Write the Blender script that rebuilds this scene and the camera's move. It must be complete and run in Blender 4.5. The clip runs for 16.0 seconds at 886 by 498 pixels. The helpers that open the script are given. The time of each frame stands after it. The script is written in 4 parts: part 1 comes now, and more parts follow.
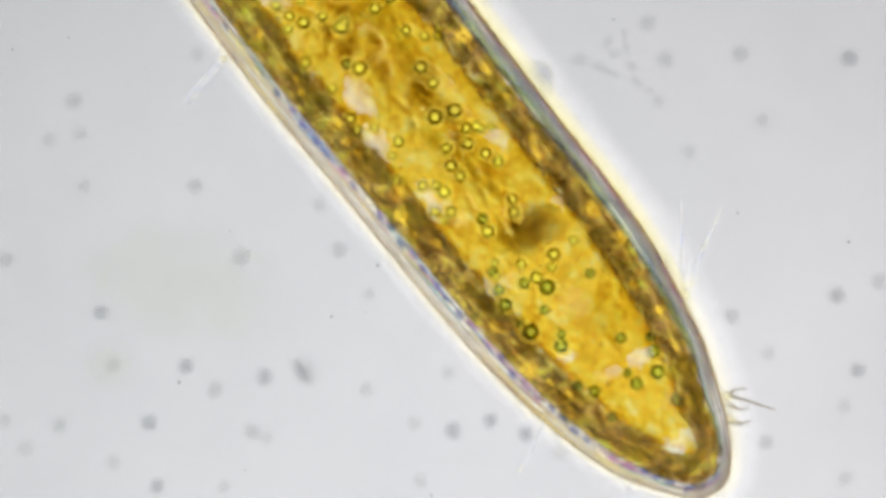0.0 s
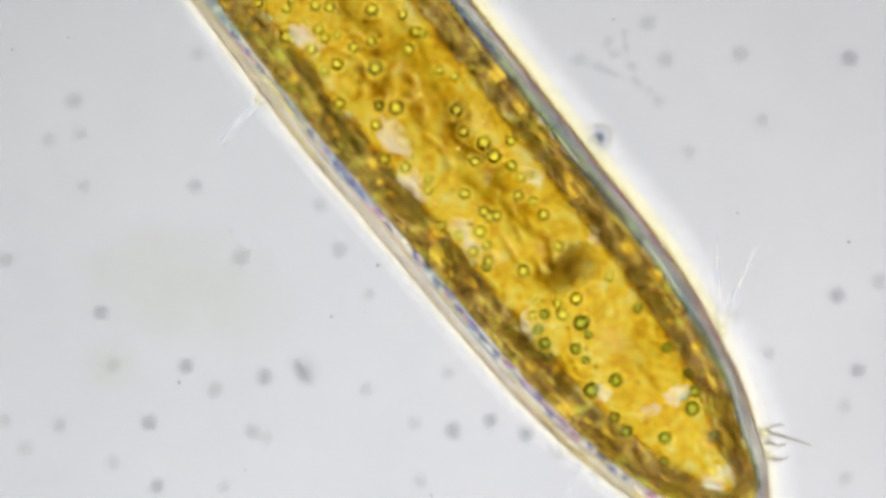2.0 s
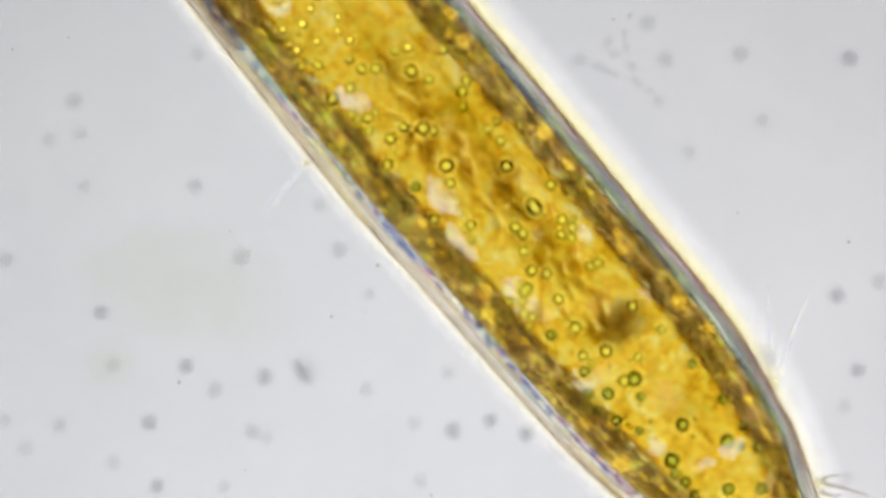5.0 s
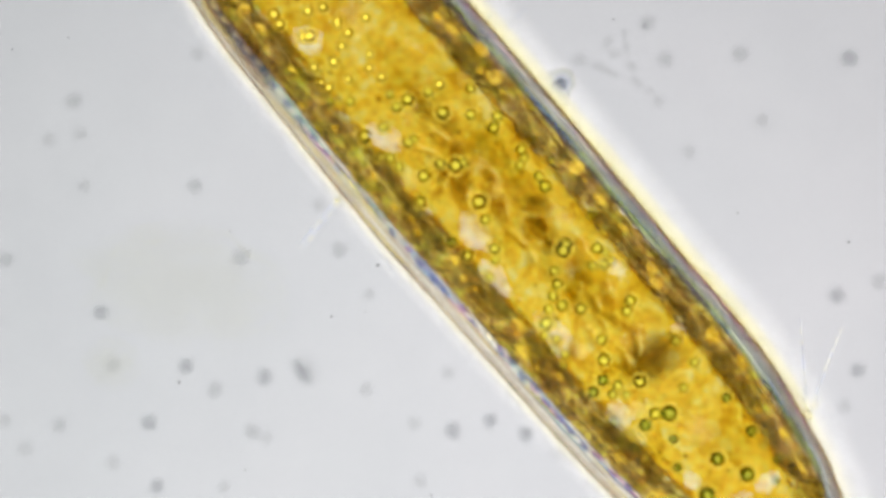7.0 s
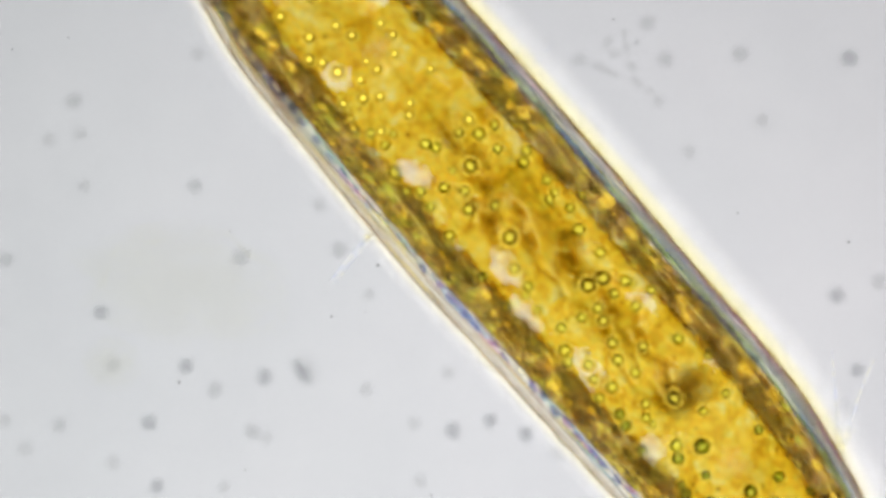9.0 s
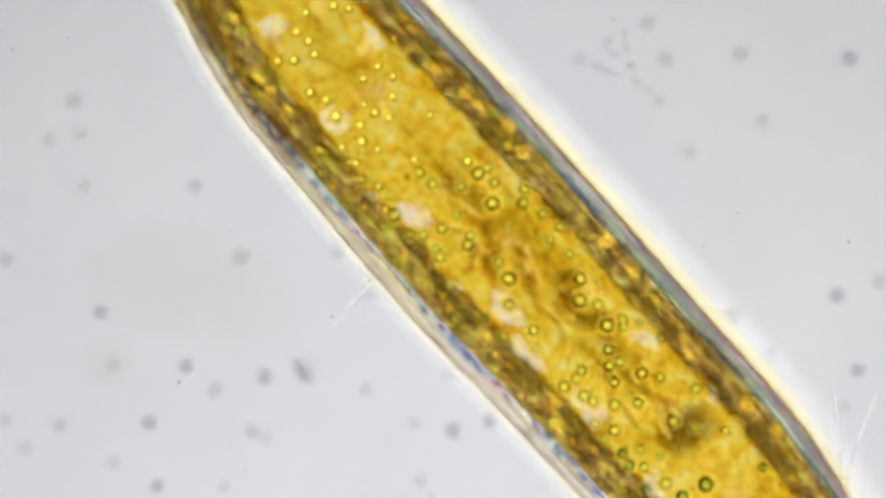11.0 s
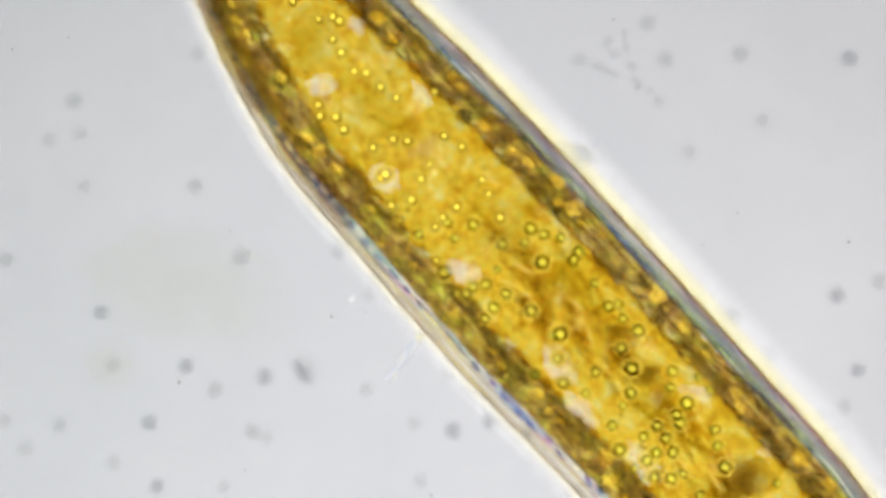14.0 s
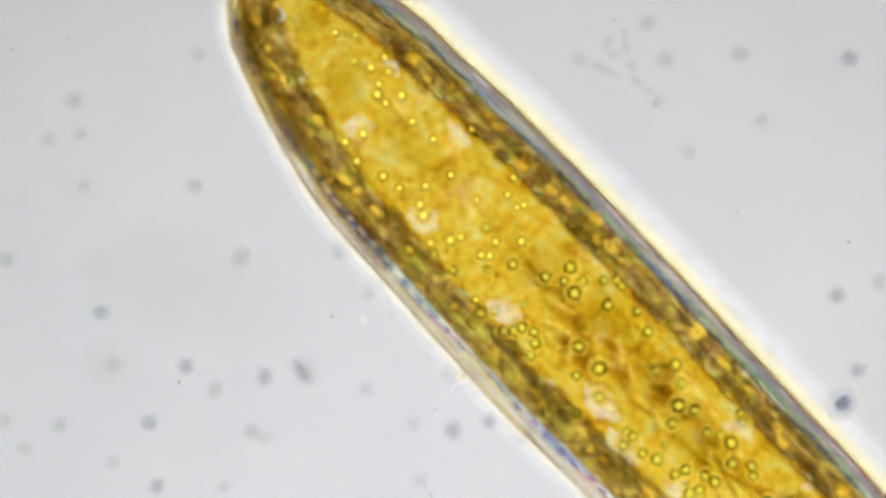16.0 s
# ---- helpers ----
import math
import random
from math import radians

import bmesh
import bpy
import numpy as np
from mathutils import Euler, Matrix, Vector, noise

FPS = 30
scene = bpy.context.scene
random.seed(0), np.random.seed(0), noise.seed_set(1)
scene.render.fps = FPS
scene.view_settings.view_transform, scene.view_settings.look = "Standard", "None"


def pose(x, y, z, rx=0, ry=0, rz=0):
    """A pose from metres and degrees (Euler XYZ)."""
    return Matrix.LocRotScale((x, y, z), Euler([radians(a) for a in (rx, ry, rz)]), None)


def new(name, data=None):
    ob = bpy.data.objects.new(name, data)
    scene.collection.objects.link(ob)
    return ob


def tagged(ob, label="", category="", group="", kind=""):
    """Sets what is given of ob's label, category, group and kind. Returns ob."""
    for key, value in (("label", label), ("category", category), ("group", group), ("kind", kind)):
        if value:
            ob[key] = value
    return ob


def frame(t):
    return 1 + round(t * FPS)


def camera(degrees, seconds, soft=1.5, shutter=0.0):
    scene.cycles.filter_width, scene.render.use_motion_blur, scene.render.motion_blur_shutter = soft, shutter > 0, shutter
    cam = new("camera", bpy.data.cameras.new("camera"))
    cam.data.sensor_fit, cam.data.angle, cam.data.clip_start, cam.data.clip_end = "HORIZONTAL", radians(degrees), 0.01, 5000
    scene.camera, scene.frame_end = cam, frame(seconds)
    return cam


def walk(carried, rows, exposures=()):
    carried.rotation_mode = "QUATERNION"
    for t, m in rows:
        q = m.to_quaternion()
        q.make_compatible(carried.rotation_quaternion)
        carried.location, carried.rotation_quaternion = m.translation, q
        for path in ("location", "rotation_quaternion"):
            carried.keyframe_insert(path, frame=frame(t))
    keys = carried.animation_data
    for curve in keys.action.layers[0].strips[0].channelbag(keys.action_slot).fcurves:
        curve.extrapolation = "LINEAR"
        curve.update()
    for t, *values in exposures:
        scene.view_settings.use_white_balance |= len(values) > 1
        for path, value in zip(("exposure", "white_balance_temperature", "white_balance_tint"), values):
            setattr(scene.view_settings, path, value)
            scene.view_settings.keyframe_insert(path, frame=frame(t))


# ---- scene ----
# One unit U is a tenth of a millimetre of this enlarged model of a microscope's field (1568 U across).
U = 0.0001
FOCUS = 60 * U                       # height of the focal plane over the slide's top face
FIELD = 10.0
EYE = FOCUS + 784 * U / math.tan(radians(FIELD / 2))

# ---- camera ----
cam = camera(FIELD, 16.0, soft=4.1)
walk(cam, [(0.0, pose(0, 0, EYE)), (16.0, pose(0, 0, EYE))])

# ---- light: the lamp under the stage, and the pale room above ----
LAMP_STRENGTH = 0.71
LAMP_COLOUR = (0.982, 0.968, 1.0)
LAMP_COLOUR_COOL = (0.945, 0.97, 0.99)
ROOM = 2.1
world = bpy.data.worlds.new("room")
world.use_nodes = True
world.node_tree.nodes["Background"].inputs["Color"].default_value = (0.98, 0.98, 1.0, 1)
world.node_tree.nodes["Background"].inputs["Strength"].default_value = ROOM
scene.world = world
scene.cycles.transparent_max_bounces = 32
scene.cycles.max_bounces = 24
scene.cycles.transmission_bounces = 24

# the body's way over the slide: seconds, degrees of turn, right, down
BODY_PATH = [
    (0.0, 0.00, 0.0, 0.0),
    (0.5, -0.15, 14.2, 19.2),
    (1.0, -0.25, 30.3, 34.8),
    (1.5, -0.62, 47.9, 53.0),
    (2.0, -0.62, 63.5, 69.9),
    (2.5, -0.67, 78.8, 85.8),
    (3.0, -1.00, 95.5, 104.4),
    (3.5, -1.35, 111.0, 122.1),
    (4.0, -1.57, 126.0, 139.6),
    (6.5, -2.38, 201.0, 218.1),
    (7.0, -2.48, 216.1, 234.1),
    (7.5, -2.65, 230.3, 248.1),
    (8.0, -2.76, 245.0, 263.2),
    (8.5, -2.89, 259.2, 277.9),
    (9.65, -3.20, 282.3, 318.3),
    (10.8, -3.51, 281.6, 357.9),
    (11.0, -3.94, 279.1, 363.5),
    (11.5, -3.93, 286.7, 381.4),
    (12.0, -4.03, 302.5, 397.1),
    (12.5, -4.08, 317.6, 412.5),
    (13.0, -4.15, 334.6, 429.5),
    (13.5, -4.40, 355.7, 446.2),
    (14.0, -4.62, 373.0, 460.3),
    (14.5, -4.96, 394.1, 475.7),
    (15.0, -5.25, 414.7, 491.5),
    (15.5, -5.46, 432.9, 506.7),
    (16.0, -5.63, 450.8, 524.5),
]


# ---- materials ----
def tree(name):
    m = bpy.data.materials.new(name)
    m.use_nodes = True
    nt = m.node_tree
    nt.nodes.clear()
    return m, nt, nt.nodes.new("ShaderNodeOutputMaterial")


def node(nt, kind, **inputs):
    n = nt.nodes.new("ShaderNode" + kind)
    for key, value in inputs.items():
        key = key.replace("_", " ")
        if isinstance(value, bpy.types.NodeSocket):
            nt.links.new(value, n.inputs[key])
        else:
            n.inputs[key].default_value = value
    return n


def rgba(c):
    return (c[0], c[1], c[2], 1.0)


def math_node(nt, op, a, b=0.0):
    n = nt.nodes.new("ShaderNodeMath")
    n.operation = op
    for k, v in enumerate((a, b)):
        if isinstance(v, bpy.types.NodeSocket):
            nt.links.new(v, n.inputs[k])
        else:
            n.inputs[k].default_value = v
    return n.outputs[0]


def mix_colour(nt, fac, a, b):
    n = nt.nodes.new("ShaderNodeMix")
    n.data_type = "RGBA"
    for sock, v in ((n.inputs[0], fac), (n.inputs[6], a), (n.inputs[7], b)):
        if isinstance(v, bpy.types.NodeSocket):
            nt.links.new(v, sock)
        else:
            sock.default_value = v if isinstance(v, float) else rgba(v)
    return n.outputs[2]


def ramp(nt, fac, stops):
    n = nt.nodes.new("ShaderNodeValToRGB")
    nt.links.new(fac, n.inputs[0])
    while len(n.color_ramp.elements) < len(stops):
        n.color_ramp.elements.new(0.5)
    for e, (at, c) in zip(n.color_ramp.elements, stops):
        e.position, e.color = at, rgba(c)
    return n.outputs[0]


def noise_at(nt, vector, scale, detail=3.0, rough=0.55, distort=0.0):
    return node(nt, "TexNoise", Vector=vector, Scale=scale, Detail=detail, Roughness=rough, Distortion=distort).outputs[0]


def finish(nt, out, tint, solid_colour, solid, rough=0.45, bump=None, bump_depth=0.0):
    """Light passes tinted; a share of it is scattered by the solid matter instead."""
    clear = node(nt, "BsdfTransparent", Color=tint)
    body = node(nt, "BsdfPrincipled", Base_Color=solid_colour, Roughness=rough)
    if bump is not None:
        b = node(nt, "Bump", Height=bump, Strength=1.0, Distance=bump_depth)
        nt.links.new(b.outputs[0], body.inputs["Normal"])
    mix = node(nt, "MixShader", Fac=solid)
    nt.links.new(clear.outputs[0], mix.inputs[1])
    nt.links.new(body.outputs[0], mix.inputs[2])
    nt.links.new(mix.outputs[0], out.inputs["Surface"])


def tissue(name, stops, solid_colour, solid=0.1, coarse=140.0, fine=700.0, weight=0.45, stretch=None, rough=0.45, mottle=0.0, hues=None, curls=None):
    """Tissue whose tint wanders between the stops at two scales, and by cell-like patches where mottle is given."""
    m, nt, out = tree(name)
    at = node(nt, "TexCoord").outputs["Object"]
    if stretch:
        mp = node(nt, "Mapping", Vector=at, Rotation=(0, 0, radians(stretch[0])), Scale=(stretch[1], stretch[2], 1.0))
        at = mp.outputs[0]
    big = noise_at(nt, at, coarse, 3.0, 0.55, 0.4)
    small = noise_at(nt, at, fine, 4.0, 0.6, 0.6)
    both = math_node(nt, "ADD", math_node(nt, "MULTIPLY", big, 1.0 - weight), math_node(nt, "MULTIPLY", small, weight))
    if mottle:
        warp = node(nt, "VectorMath", Vector=at)
        warp.operation = "MULTIPLY_ADD"
        warp.inputs[1].default_value = (1.0, 1.0, 0.2)
        soft = node(nt, "TexNoise", Vector=at, Scale=300.0, Detail=2.0)
        shift = node(nt, "VectorMath", Vector=soft.outputs["Color"])
        shift.operation = "SCALE"
        shift.inputs["Scale"].default_value = 40 * U
        nt.links.new(shift.outputs[0], warp.inputs[2])
        cells = node(nt, "TexVoronoi", Vector=warp.outputs[0], Scale=330.0)
        cells.feature = "SMOOTH_F1"
        patch = math_node(nt, "MULTIPLY", math_node(nt, "SUBTRACT", 0.45, cells.outputs["Distance"]), mottle)
        both = math_node(nt, "ADD", both, patch)
    if curls:
        flat = node(nt, "VectorMath", Vector=node(nt, "TexCoord").outputs["Object"])
        flat.operation = "MULTIPLY"
        flat.inputs[1].default_value = (1.0, 1.0, 0.0)
        level = noise_at(nt, flat.outputs[0], curls[0], 1.5, 0.5, 0.6)
        line = math_node(nt, "SINE", math_node(nt, "MULTIPLY", level, curls[1]))
        where = math_node(nt, "MULTIPLY", noise_at(nt, flat.outputs[0], 90.0, 2.0), 2.0 * curls[2])
        both = math_node(nt, "ADD", both, math_node(nt, "MULTIPLY", line, where))
    tint = ramp(nt, both, stops)
    if hues:
        away = node(nt, "VectorMath", Vector=at)
        away.operation = "ADD"
        away.inputs[1].default_value = (3.1, 1.7, 0.4)
        patchy = noise_at(nt, away.outputs[0], hues[0], 3.0, 0.6, 0.8)
        wash = ramp(nt, patchy, list(zip((0.38, 0.47, 0.53, 0.62), hues[1:])))
        times = node(nt, "MixRGB", Fac=1.0)
        times.blend_type = "MULTIPLY"
        nt.links.new(tint, times.inputs[1])
        nt.links.new(wash, times.inputs[2])
        tint = times.outputs[0]
    finish(nt, out, tint, rgba(solid_colour), solid, rough, small, 4 * U)
    return m


def lump(name, tint, solid_colour, solid=0.0, power=1.0, coarse=0.0, amount=0.0, rough=0.5):
    """A rounded lump: what it takes from the light follows its thickness, which falls to nothing at its rim."""
    m, nt, out = tree(name)
    co = node(nt, "TexCoord")
    v = node(nt, "VectorMath", Vector=co.outputs["Generated"])
    v.operation = "MULTIPLY_ADD"
    v.inputs[1].default_value, v.inputs[2].default_value = (2, 2, 0), (-1, -1, 0)
    ln = node(nt, "VectorMath")
    ln.operation = "LENGTH"
    nt.links.new(v.outputs[0], ln.inputs[0])
    r = ln.outputs["Value"]
    if coarse:
        shift = node(nt, "VectorMath", Vector=co.outputs["Object"])
        shift.operation = "ADD"
        many = math_node(nt, "MULTIPLY", node(nt, "ObjectInfo").outputs["Random"], 40.0)
        nt.links.new(many, shift.inputs[1])
        n = noise_at(nt, shift.outputs[0], coarse, 3.0, 0.6, 0.5)
        r = math_node(nt, "ADD", r, math_node(nt, "MULTIPLY", math_node(nt, "SUBTRACT", n, 0.5), amount))
    inside = math_node(nt, "MAXIMUM", math_node(nt, "SUBTRACT", 1.0, math_node(nt, "MULTIPLY", r, r)), 0.0)
    inside = math_node(nt, "MINIMUM", inside, 1.0)
    thick = math_node(nt, "POWER", inside, power)
    colour = mix_colour(nt, thick, (1.0, 1.0, 1.0), tint)
    finish(nt, out, colour, rgba(solid_colour), math_node(nt, "MULTIPLY", thick, solid), rough)
    return m


def plain(name, colour, rough=0.6, metal=0.0, grain=900.0):
    m, nt, out = tree(name)
    at = node(nt, "TexCoord").outputs["Object"]
    n = noise_at(nt, at, grain, 4.0)
    c = mix_colour(nt, n, tuple(0.8 * k for k in colour), tuple(min(1.0, 1.2 * k) for k in colour))
    p = node(nt, "BsdfPrincipled", Base_Color=c, Roughness=rough, Metallic=metal)
    nt.links.new(p.outputs[0], out.inputs["Surface"])
    return m


def lamp_glass():
    m, nt, out = tree("lit ground glass")
    at = node(nt, "TexCoord").outputs["Object"]
    n = noise_at(nt, at, 14.0, 2.0)
    # the condenser passes a cooler light on the one side and a more lilac light on the other
    across = node(nt, "SeparateXYZ", Vector=at).outputs[0]
    share = math_node(nt, "ADD", math_node(nt, "MULTIPLY", across, 3.2), math_node(nt, "MULTIPLY", n, 0.8))
    share = math_node(nt, "MINIMUM", math_node(nt, "MAXIMUM", share, 0.0), 1.0)
    c = mix_colour(nt, share, LAMP_COLOUR_COOL, LAMP_COLOUR)
    # the filament's image lies a little off the middle
    off = node(nt, "VectorMath", Vector=at)
    off.operation = "DISTANCE"
    off.inputs[1].default_value = (0.03, -0.15, 0.0)
    fall = math_node(nt, "SUBTRACT", 1.11, math_node(nt, "MULTIPLY", math_node(nt, "POWER", off.outputs["Value"], 1.5), 2.3))
    e = node(nt, "Emission", Color=c, Strength=math_node(nt, "MULTIPLY", fall, LAMP_STRENGTH))
    nt.links.new(e.outputs[0], out.inputs["Surface"])
    return m


def slide_glass():
    m, nt, out = tree("wet slide glass")
    at = node(nt, "TexCoord").outputs["Object"]
    n = noise_at(nt, at, 22.0, 4.0, 0.55)
    f = noise_at(nt, at, 260.0, 3.0, 0.6)
    both = math_node(nt, "ADD", math_node(nt, "MULTIPLY", n, 0.75), math_node(nt, "MULTIPLY", f, 0.25))
    c = ramp(nt, both, [(0.3, (0.955, 0.955, 0.96)), (0.7, (1.0, 1.0, 1.0))])
    g = node(nt, "BsdfGlass", Color=c, Roughness=0.0, IOR=1.33)
    nt.links.new(g.outputs[0], out.inputs["Surface"])
    return m


def drop_oil(name, colour, ior):
    m, nt, out = tree(name)
    g = node(nt, "BsdfRefraction", Color=rgba(colour), Roughness=0.0, IOR=ior)
    # oil half mixed with the gut's juice lets some light go straight on, each drop a little differently
    clear = node(nt, "BsdfTransparent", Color=rgba(colour))
    share = math_node(nt, "ADD", 0.10, math_node(nt, "MULTIPLY", node(nt, "ObjectInfo").outputs["Random"], 0.34))
    mixed = node(nt, "MixShader", Fac=share)
    nt.links.new(g.outputs[0], mixed.inputs[1])
    nt.links.new(clear.outputs[0], mixed.inputs[2])
    nt.links.new(mixed.outputs[0], out.inputs["Surface"])
    return m


LAMP = lamp_glass()
GLASS = slide_glass()
BLACK = plain("blackened metal", (0.012, 0.012, 0.013), 0.6, 0.4)
GUT = tissue("yellow gut", [(0.415, (0.86, 0.645, 0.09)), (0.465, (0.975, 0.778, 0.14)), (0.525, (1.0, 0.858, 0.235)), (0.585, (1.0, 0.925, 0.54))],
             (0.78, 0.57, 0.07), 0.08, 130.0, 600.0, 0.54, mottle=0.24, hues=(170.0, (0.95, 0.97, 0.9), (1.0, 0.985, 0.9), (1.0, 1.0, 1.0), (0.97, 1.0, 1.0)), curls=(120.0, 34.0, 0.02))
BAND = tissue("olive-brown body wall", [(0.40, (0.915, 0.865, 0.69)), (0.47, (0.955, 0.905, 0.715)), (0.53, (0.985, 0.94, 0.73)), (0.60, (1.0, 0.975, 0.77))],
              (0.38, 0.33, 0.20), 0.035, 240.0, 900.0, 0.5, (49.0, 0.6, 1.2), hues=(260.0, (0.94, 0.90, 0.95), (1.0, 1.0, 1.0), (1.0, 1.0, 0.92), (0.95, 1.0, 0.86)), curls=(190.0, 34.0, 0.06))
SKIN = tissue("clear outer skin", [(0.38, (0.87, 0.85, 0.78)), (0.5, (0.96, 0.945, 0.87)), (0.62, (1.0, 0.99, 0.94))], (0.92, 0.88, 0.74), 0.09,
              200.0, 900.0, 0.4, (49.0, 0.3, 1.6))
SKIN_BLUE = tissue("blue-grey skin", [(0.38, (0.54, 0.55, 0.64)), (0.46, (0.64, 0.67, 0.71)), (0.54, (0.75, 0.80, 0.78)), (0.62, (0.93, 0.95, 0.90))],
                   (0.34, 0.38, 0.40), 0.06, 260.0, 900.0, 0.4, (49.0, 0.2, 1.8), hues=(300.0, (0.94, 0.92, 1.0), (1.0, 1.0, 1.0), (1.0, 1.0, 0.94), (0.97, 1.0, 0.84)))
SKIN_DARK = tissue("purple-brown skin edge", [(0.38, (0.52, 0.44, 0.56)), (0.5, (0.66, 0.58, 0.67)), (0.62, (0.84, 0.76, 0.78))], (0.2, 0.14, 0.18), 0.05,
                   150.0, 700.0, 0.3, (49.0, 0.3, 1.6))
SKIN_TEAL = tissue("pale teal skin", [(0.38, (0.62, 0.78, 0.80)), (0.5, (0.78, 0.90, 0.86)), (0.62, (0.92, 0.97, 0.92))], (0.6, 0.7, 0.66), 0.08, 260.0, 900.0, 0.4,
                   (49.0, 0.2, 1.8))
SKIN_TAN = tissue("mauve-tan skin line", [(0.38, (0.78, 0.71, 0.68)), (0.5, (0.88, 0.82, 0.77)), (0.62, (0.97, 0.93, 0.87))], (0.5, 0.4, 0.35), 0.05,
                  150.0, 700.0, 0.3, (49.0, 0.3, 1.6))
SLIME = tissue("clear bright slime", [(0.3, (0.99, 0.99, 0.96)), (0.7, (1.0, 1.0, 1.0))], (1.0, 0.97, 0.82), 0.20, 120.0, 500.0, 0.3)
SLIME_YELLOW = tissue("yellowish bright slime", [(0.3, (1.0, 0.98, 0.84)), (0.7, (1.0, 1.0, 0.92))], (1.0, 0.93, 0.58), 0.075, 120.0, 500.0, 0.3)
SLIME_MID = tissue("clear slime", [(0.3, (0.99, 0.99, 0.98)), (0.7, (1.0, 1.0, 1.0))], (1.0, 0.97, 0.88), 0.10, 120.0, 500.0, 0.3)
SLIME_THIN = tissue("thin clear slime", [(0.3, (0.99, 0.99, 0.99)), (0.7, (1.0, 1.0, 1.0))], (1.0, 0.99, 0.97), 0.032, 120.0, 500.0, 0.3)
STREAK_GREEN = tissue("yellow-green skin streak", [(0.3, (0.80, 0.86, 0.55)), (0.7, (0.95, 0.97, 0.78))], (0.6, 0.6, 0.3), 0.08)
STREAK_PALE = tissue("pale skin streak", [(0.3, (0.96, 0.97, 1.0)), (0.7, (1.0, 1.0, 1.0))], (0.95, 0.95, 0.93), 0.26)
STREAK_OLIVE = tissue("olive wall streak", [(0.3, (0.69, 0.64, 0.46)), (0.7, (0.87, 0.82, 0.60))], (0.2, 0.18, 0.06), 0.05)
STREAK_GOLD = tissue("pale golden wall streak", [(0.3, (0.97, 0.93, 0.68)), (0.7, (1.0, 0.98, 0.78))], (0.85, 0.72, 0.22), 0.09)
LINE_DARK = tissue("dark wavy line", [(0.42, (0.68, 0.61, 0.45)), (0.5, (0.82, 0.76, 0.56)), (0.58, (0.97, 0.94, 0.8))], (0.14, 0.11, 0.05), 0.06, 300.0, 900.0)
STREAK_PINK = tissue("pink skin streak", [(0.3, (0.88, 0.68, 0.84)), (0.7, (0.97, 0.86, 0.93))], (0.8, 0.6, 0.75), 0.06)
STREAK_YELLOW = tissue("pale yellow skin streak", [(0.3, (0.97, 0.92, 0.66)), (0.7, (1.0, 0.98, 0.82))], (0.95, 0.9, 0.6), 0.08)
STREAK_BLUE = tissue("pale blue skin streak", [(0.3, (0.62, 0.72, 0.90)), (0.7, (0.80, 0.88, 0.96))], (0.5, 0.6, 0.8), 0.06)
STREAK_DARK = tissue("dusky skin streak", [(0.3, (0.66, 0.60, 0.68)), (0.7, (0.86, 0.80, 0.82))], (0.3, 0.25, 0.3), 0.06)
SKIN_ORANGE = tissue("golden-tan skin edge", [(0.4, (0.74, 0.62, 0.42)), (0.6, (0.90, 0.80, 0.56))], (0.4, 0.25, 0.15), 0.06, 150.0, 700.0, 0.3, (49.0, 0.3, 1.6))
FIBRE = tissue("golden fibre", [(0.3, (0.75, 0.52, 0.10)), (0.7, (0.95, 0.78, 0.2))], (0.80, 0.62, 0.16), 0.15)
FIBRE_DARK = tissue("dark fibre", [(0.3, (0.70, 0.64, 0.46)), (0.7, (0.86, 0.80, 0.58))], (0.16, 0.12, 0.04), 0.10)
BEAD = lump("blue-violet bead", (0.56, 0.61, 0.82), (0.4, 0.42, 0.7), 0.06, 0.8, 1.8, 0.8)
BEAD_PINK = lump("pink-violet bead", (0.82, 0.64, 0.82), (0.6, 0.42, 0.62), 0.08, 0.8)
BEAD_WHITE = lump("clear bead", (1.0, 1.0, 0.94), (0.98, 0.98, 0.86), 0.4, 0.8)
CLOUD = lump("dark gut content", (0.77, 0.70, 0.43), (0.3, 0.22, 0.06), 0.0, 1.5, 1.6, 1.0)
CLOUD_DARK = lump("blackish gut content", (0.53, 0.48, 0.45), (0.14, 0.10, 0.04), 0.0, 1.4, 1.8, 0.9)
CLOUD_THIN = lump("olive gut content", (0.91, 0.88, 0.64), (0.5, 0.4, 0.08), 0.0, 1.5, 1.3, 1.0)
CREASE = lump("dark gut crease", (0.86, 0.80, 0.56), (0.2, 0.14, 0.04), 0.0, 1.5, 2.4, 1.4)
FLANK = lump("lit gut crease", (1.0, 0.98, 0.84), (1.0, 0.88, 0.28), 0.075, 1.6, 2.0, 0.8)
HAZE = lump("pale hazy gut content", (1.0, 0.99, 0.9), (0.90, 0.88, 0.50), 0.045, 1.6, 1.6, 0.8)
VACUOLE = lump("pale vacuole", (1.0, 1.0, 0.96), (0.78, 0.82, 0.88), 0.15, 0.8, 2.6, 1.9)
CELL = lump("brown wall cell", (0.88, 0.83, 0.62), (0.25, 0.20, 0.05), 0.02, 0.8, 1.6, 0.7)
CELL_DARK = lump("purple-brown wall cell", (0.80, 0.75, 0.67), (0.16, 0.13, 0.08), 0.02, 0.8, 1.8, 0.9)
CELL_EDGE = lump("dark olive wall cell", (0.79, 0.74, 0.53), (0.16, 0.13, 0.06), 0.03, 0.7, 1.6, 0.9)
ROOT = lump("pale bristle root", (0.9, 0.88, 0.7), (0.9, 0.86, 0.6), 0.35, 0.8)
CELL_GOLD = lump("golden wall cell", (1.0, 0.97, 0.60), (1.0, 0.70, 0.06), 0.34, 1.3, 2.4, 1.5)
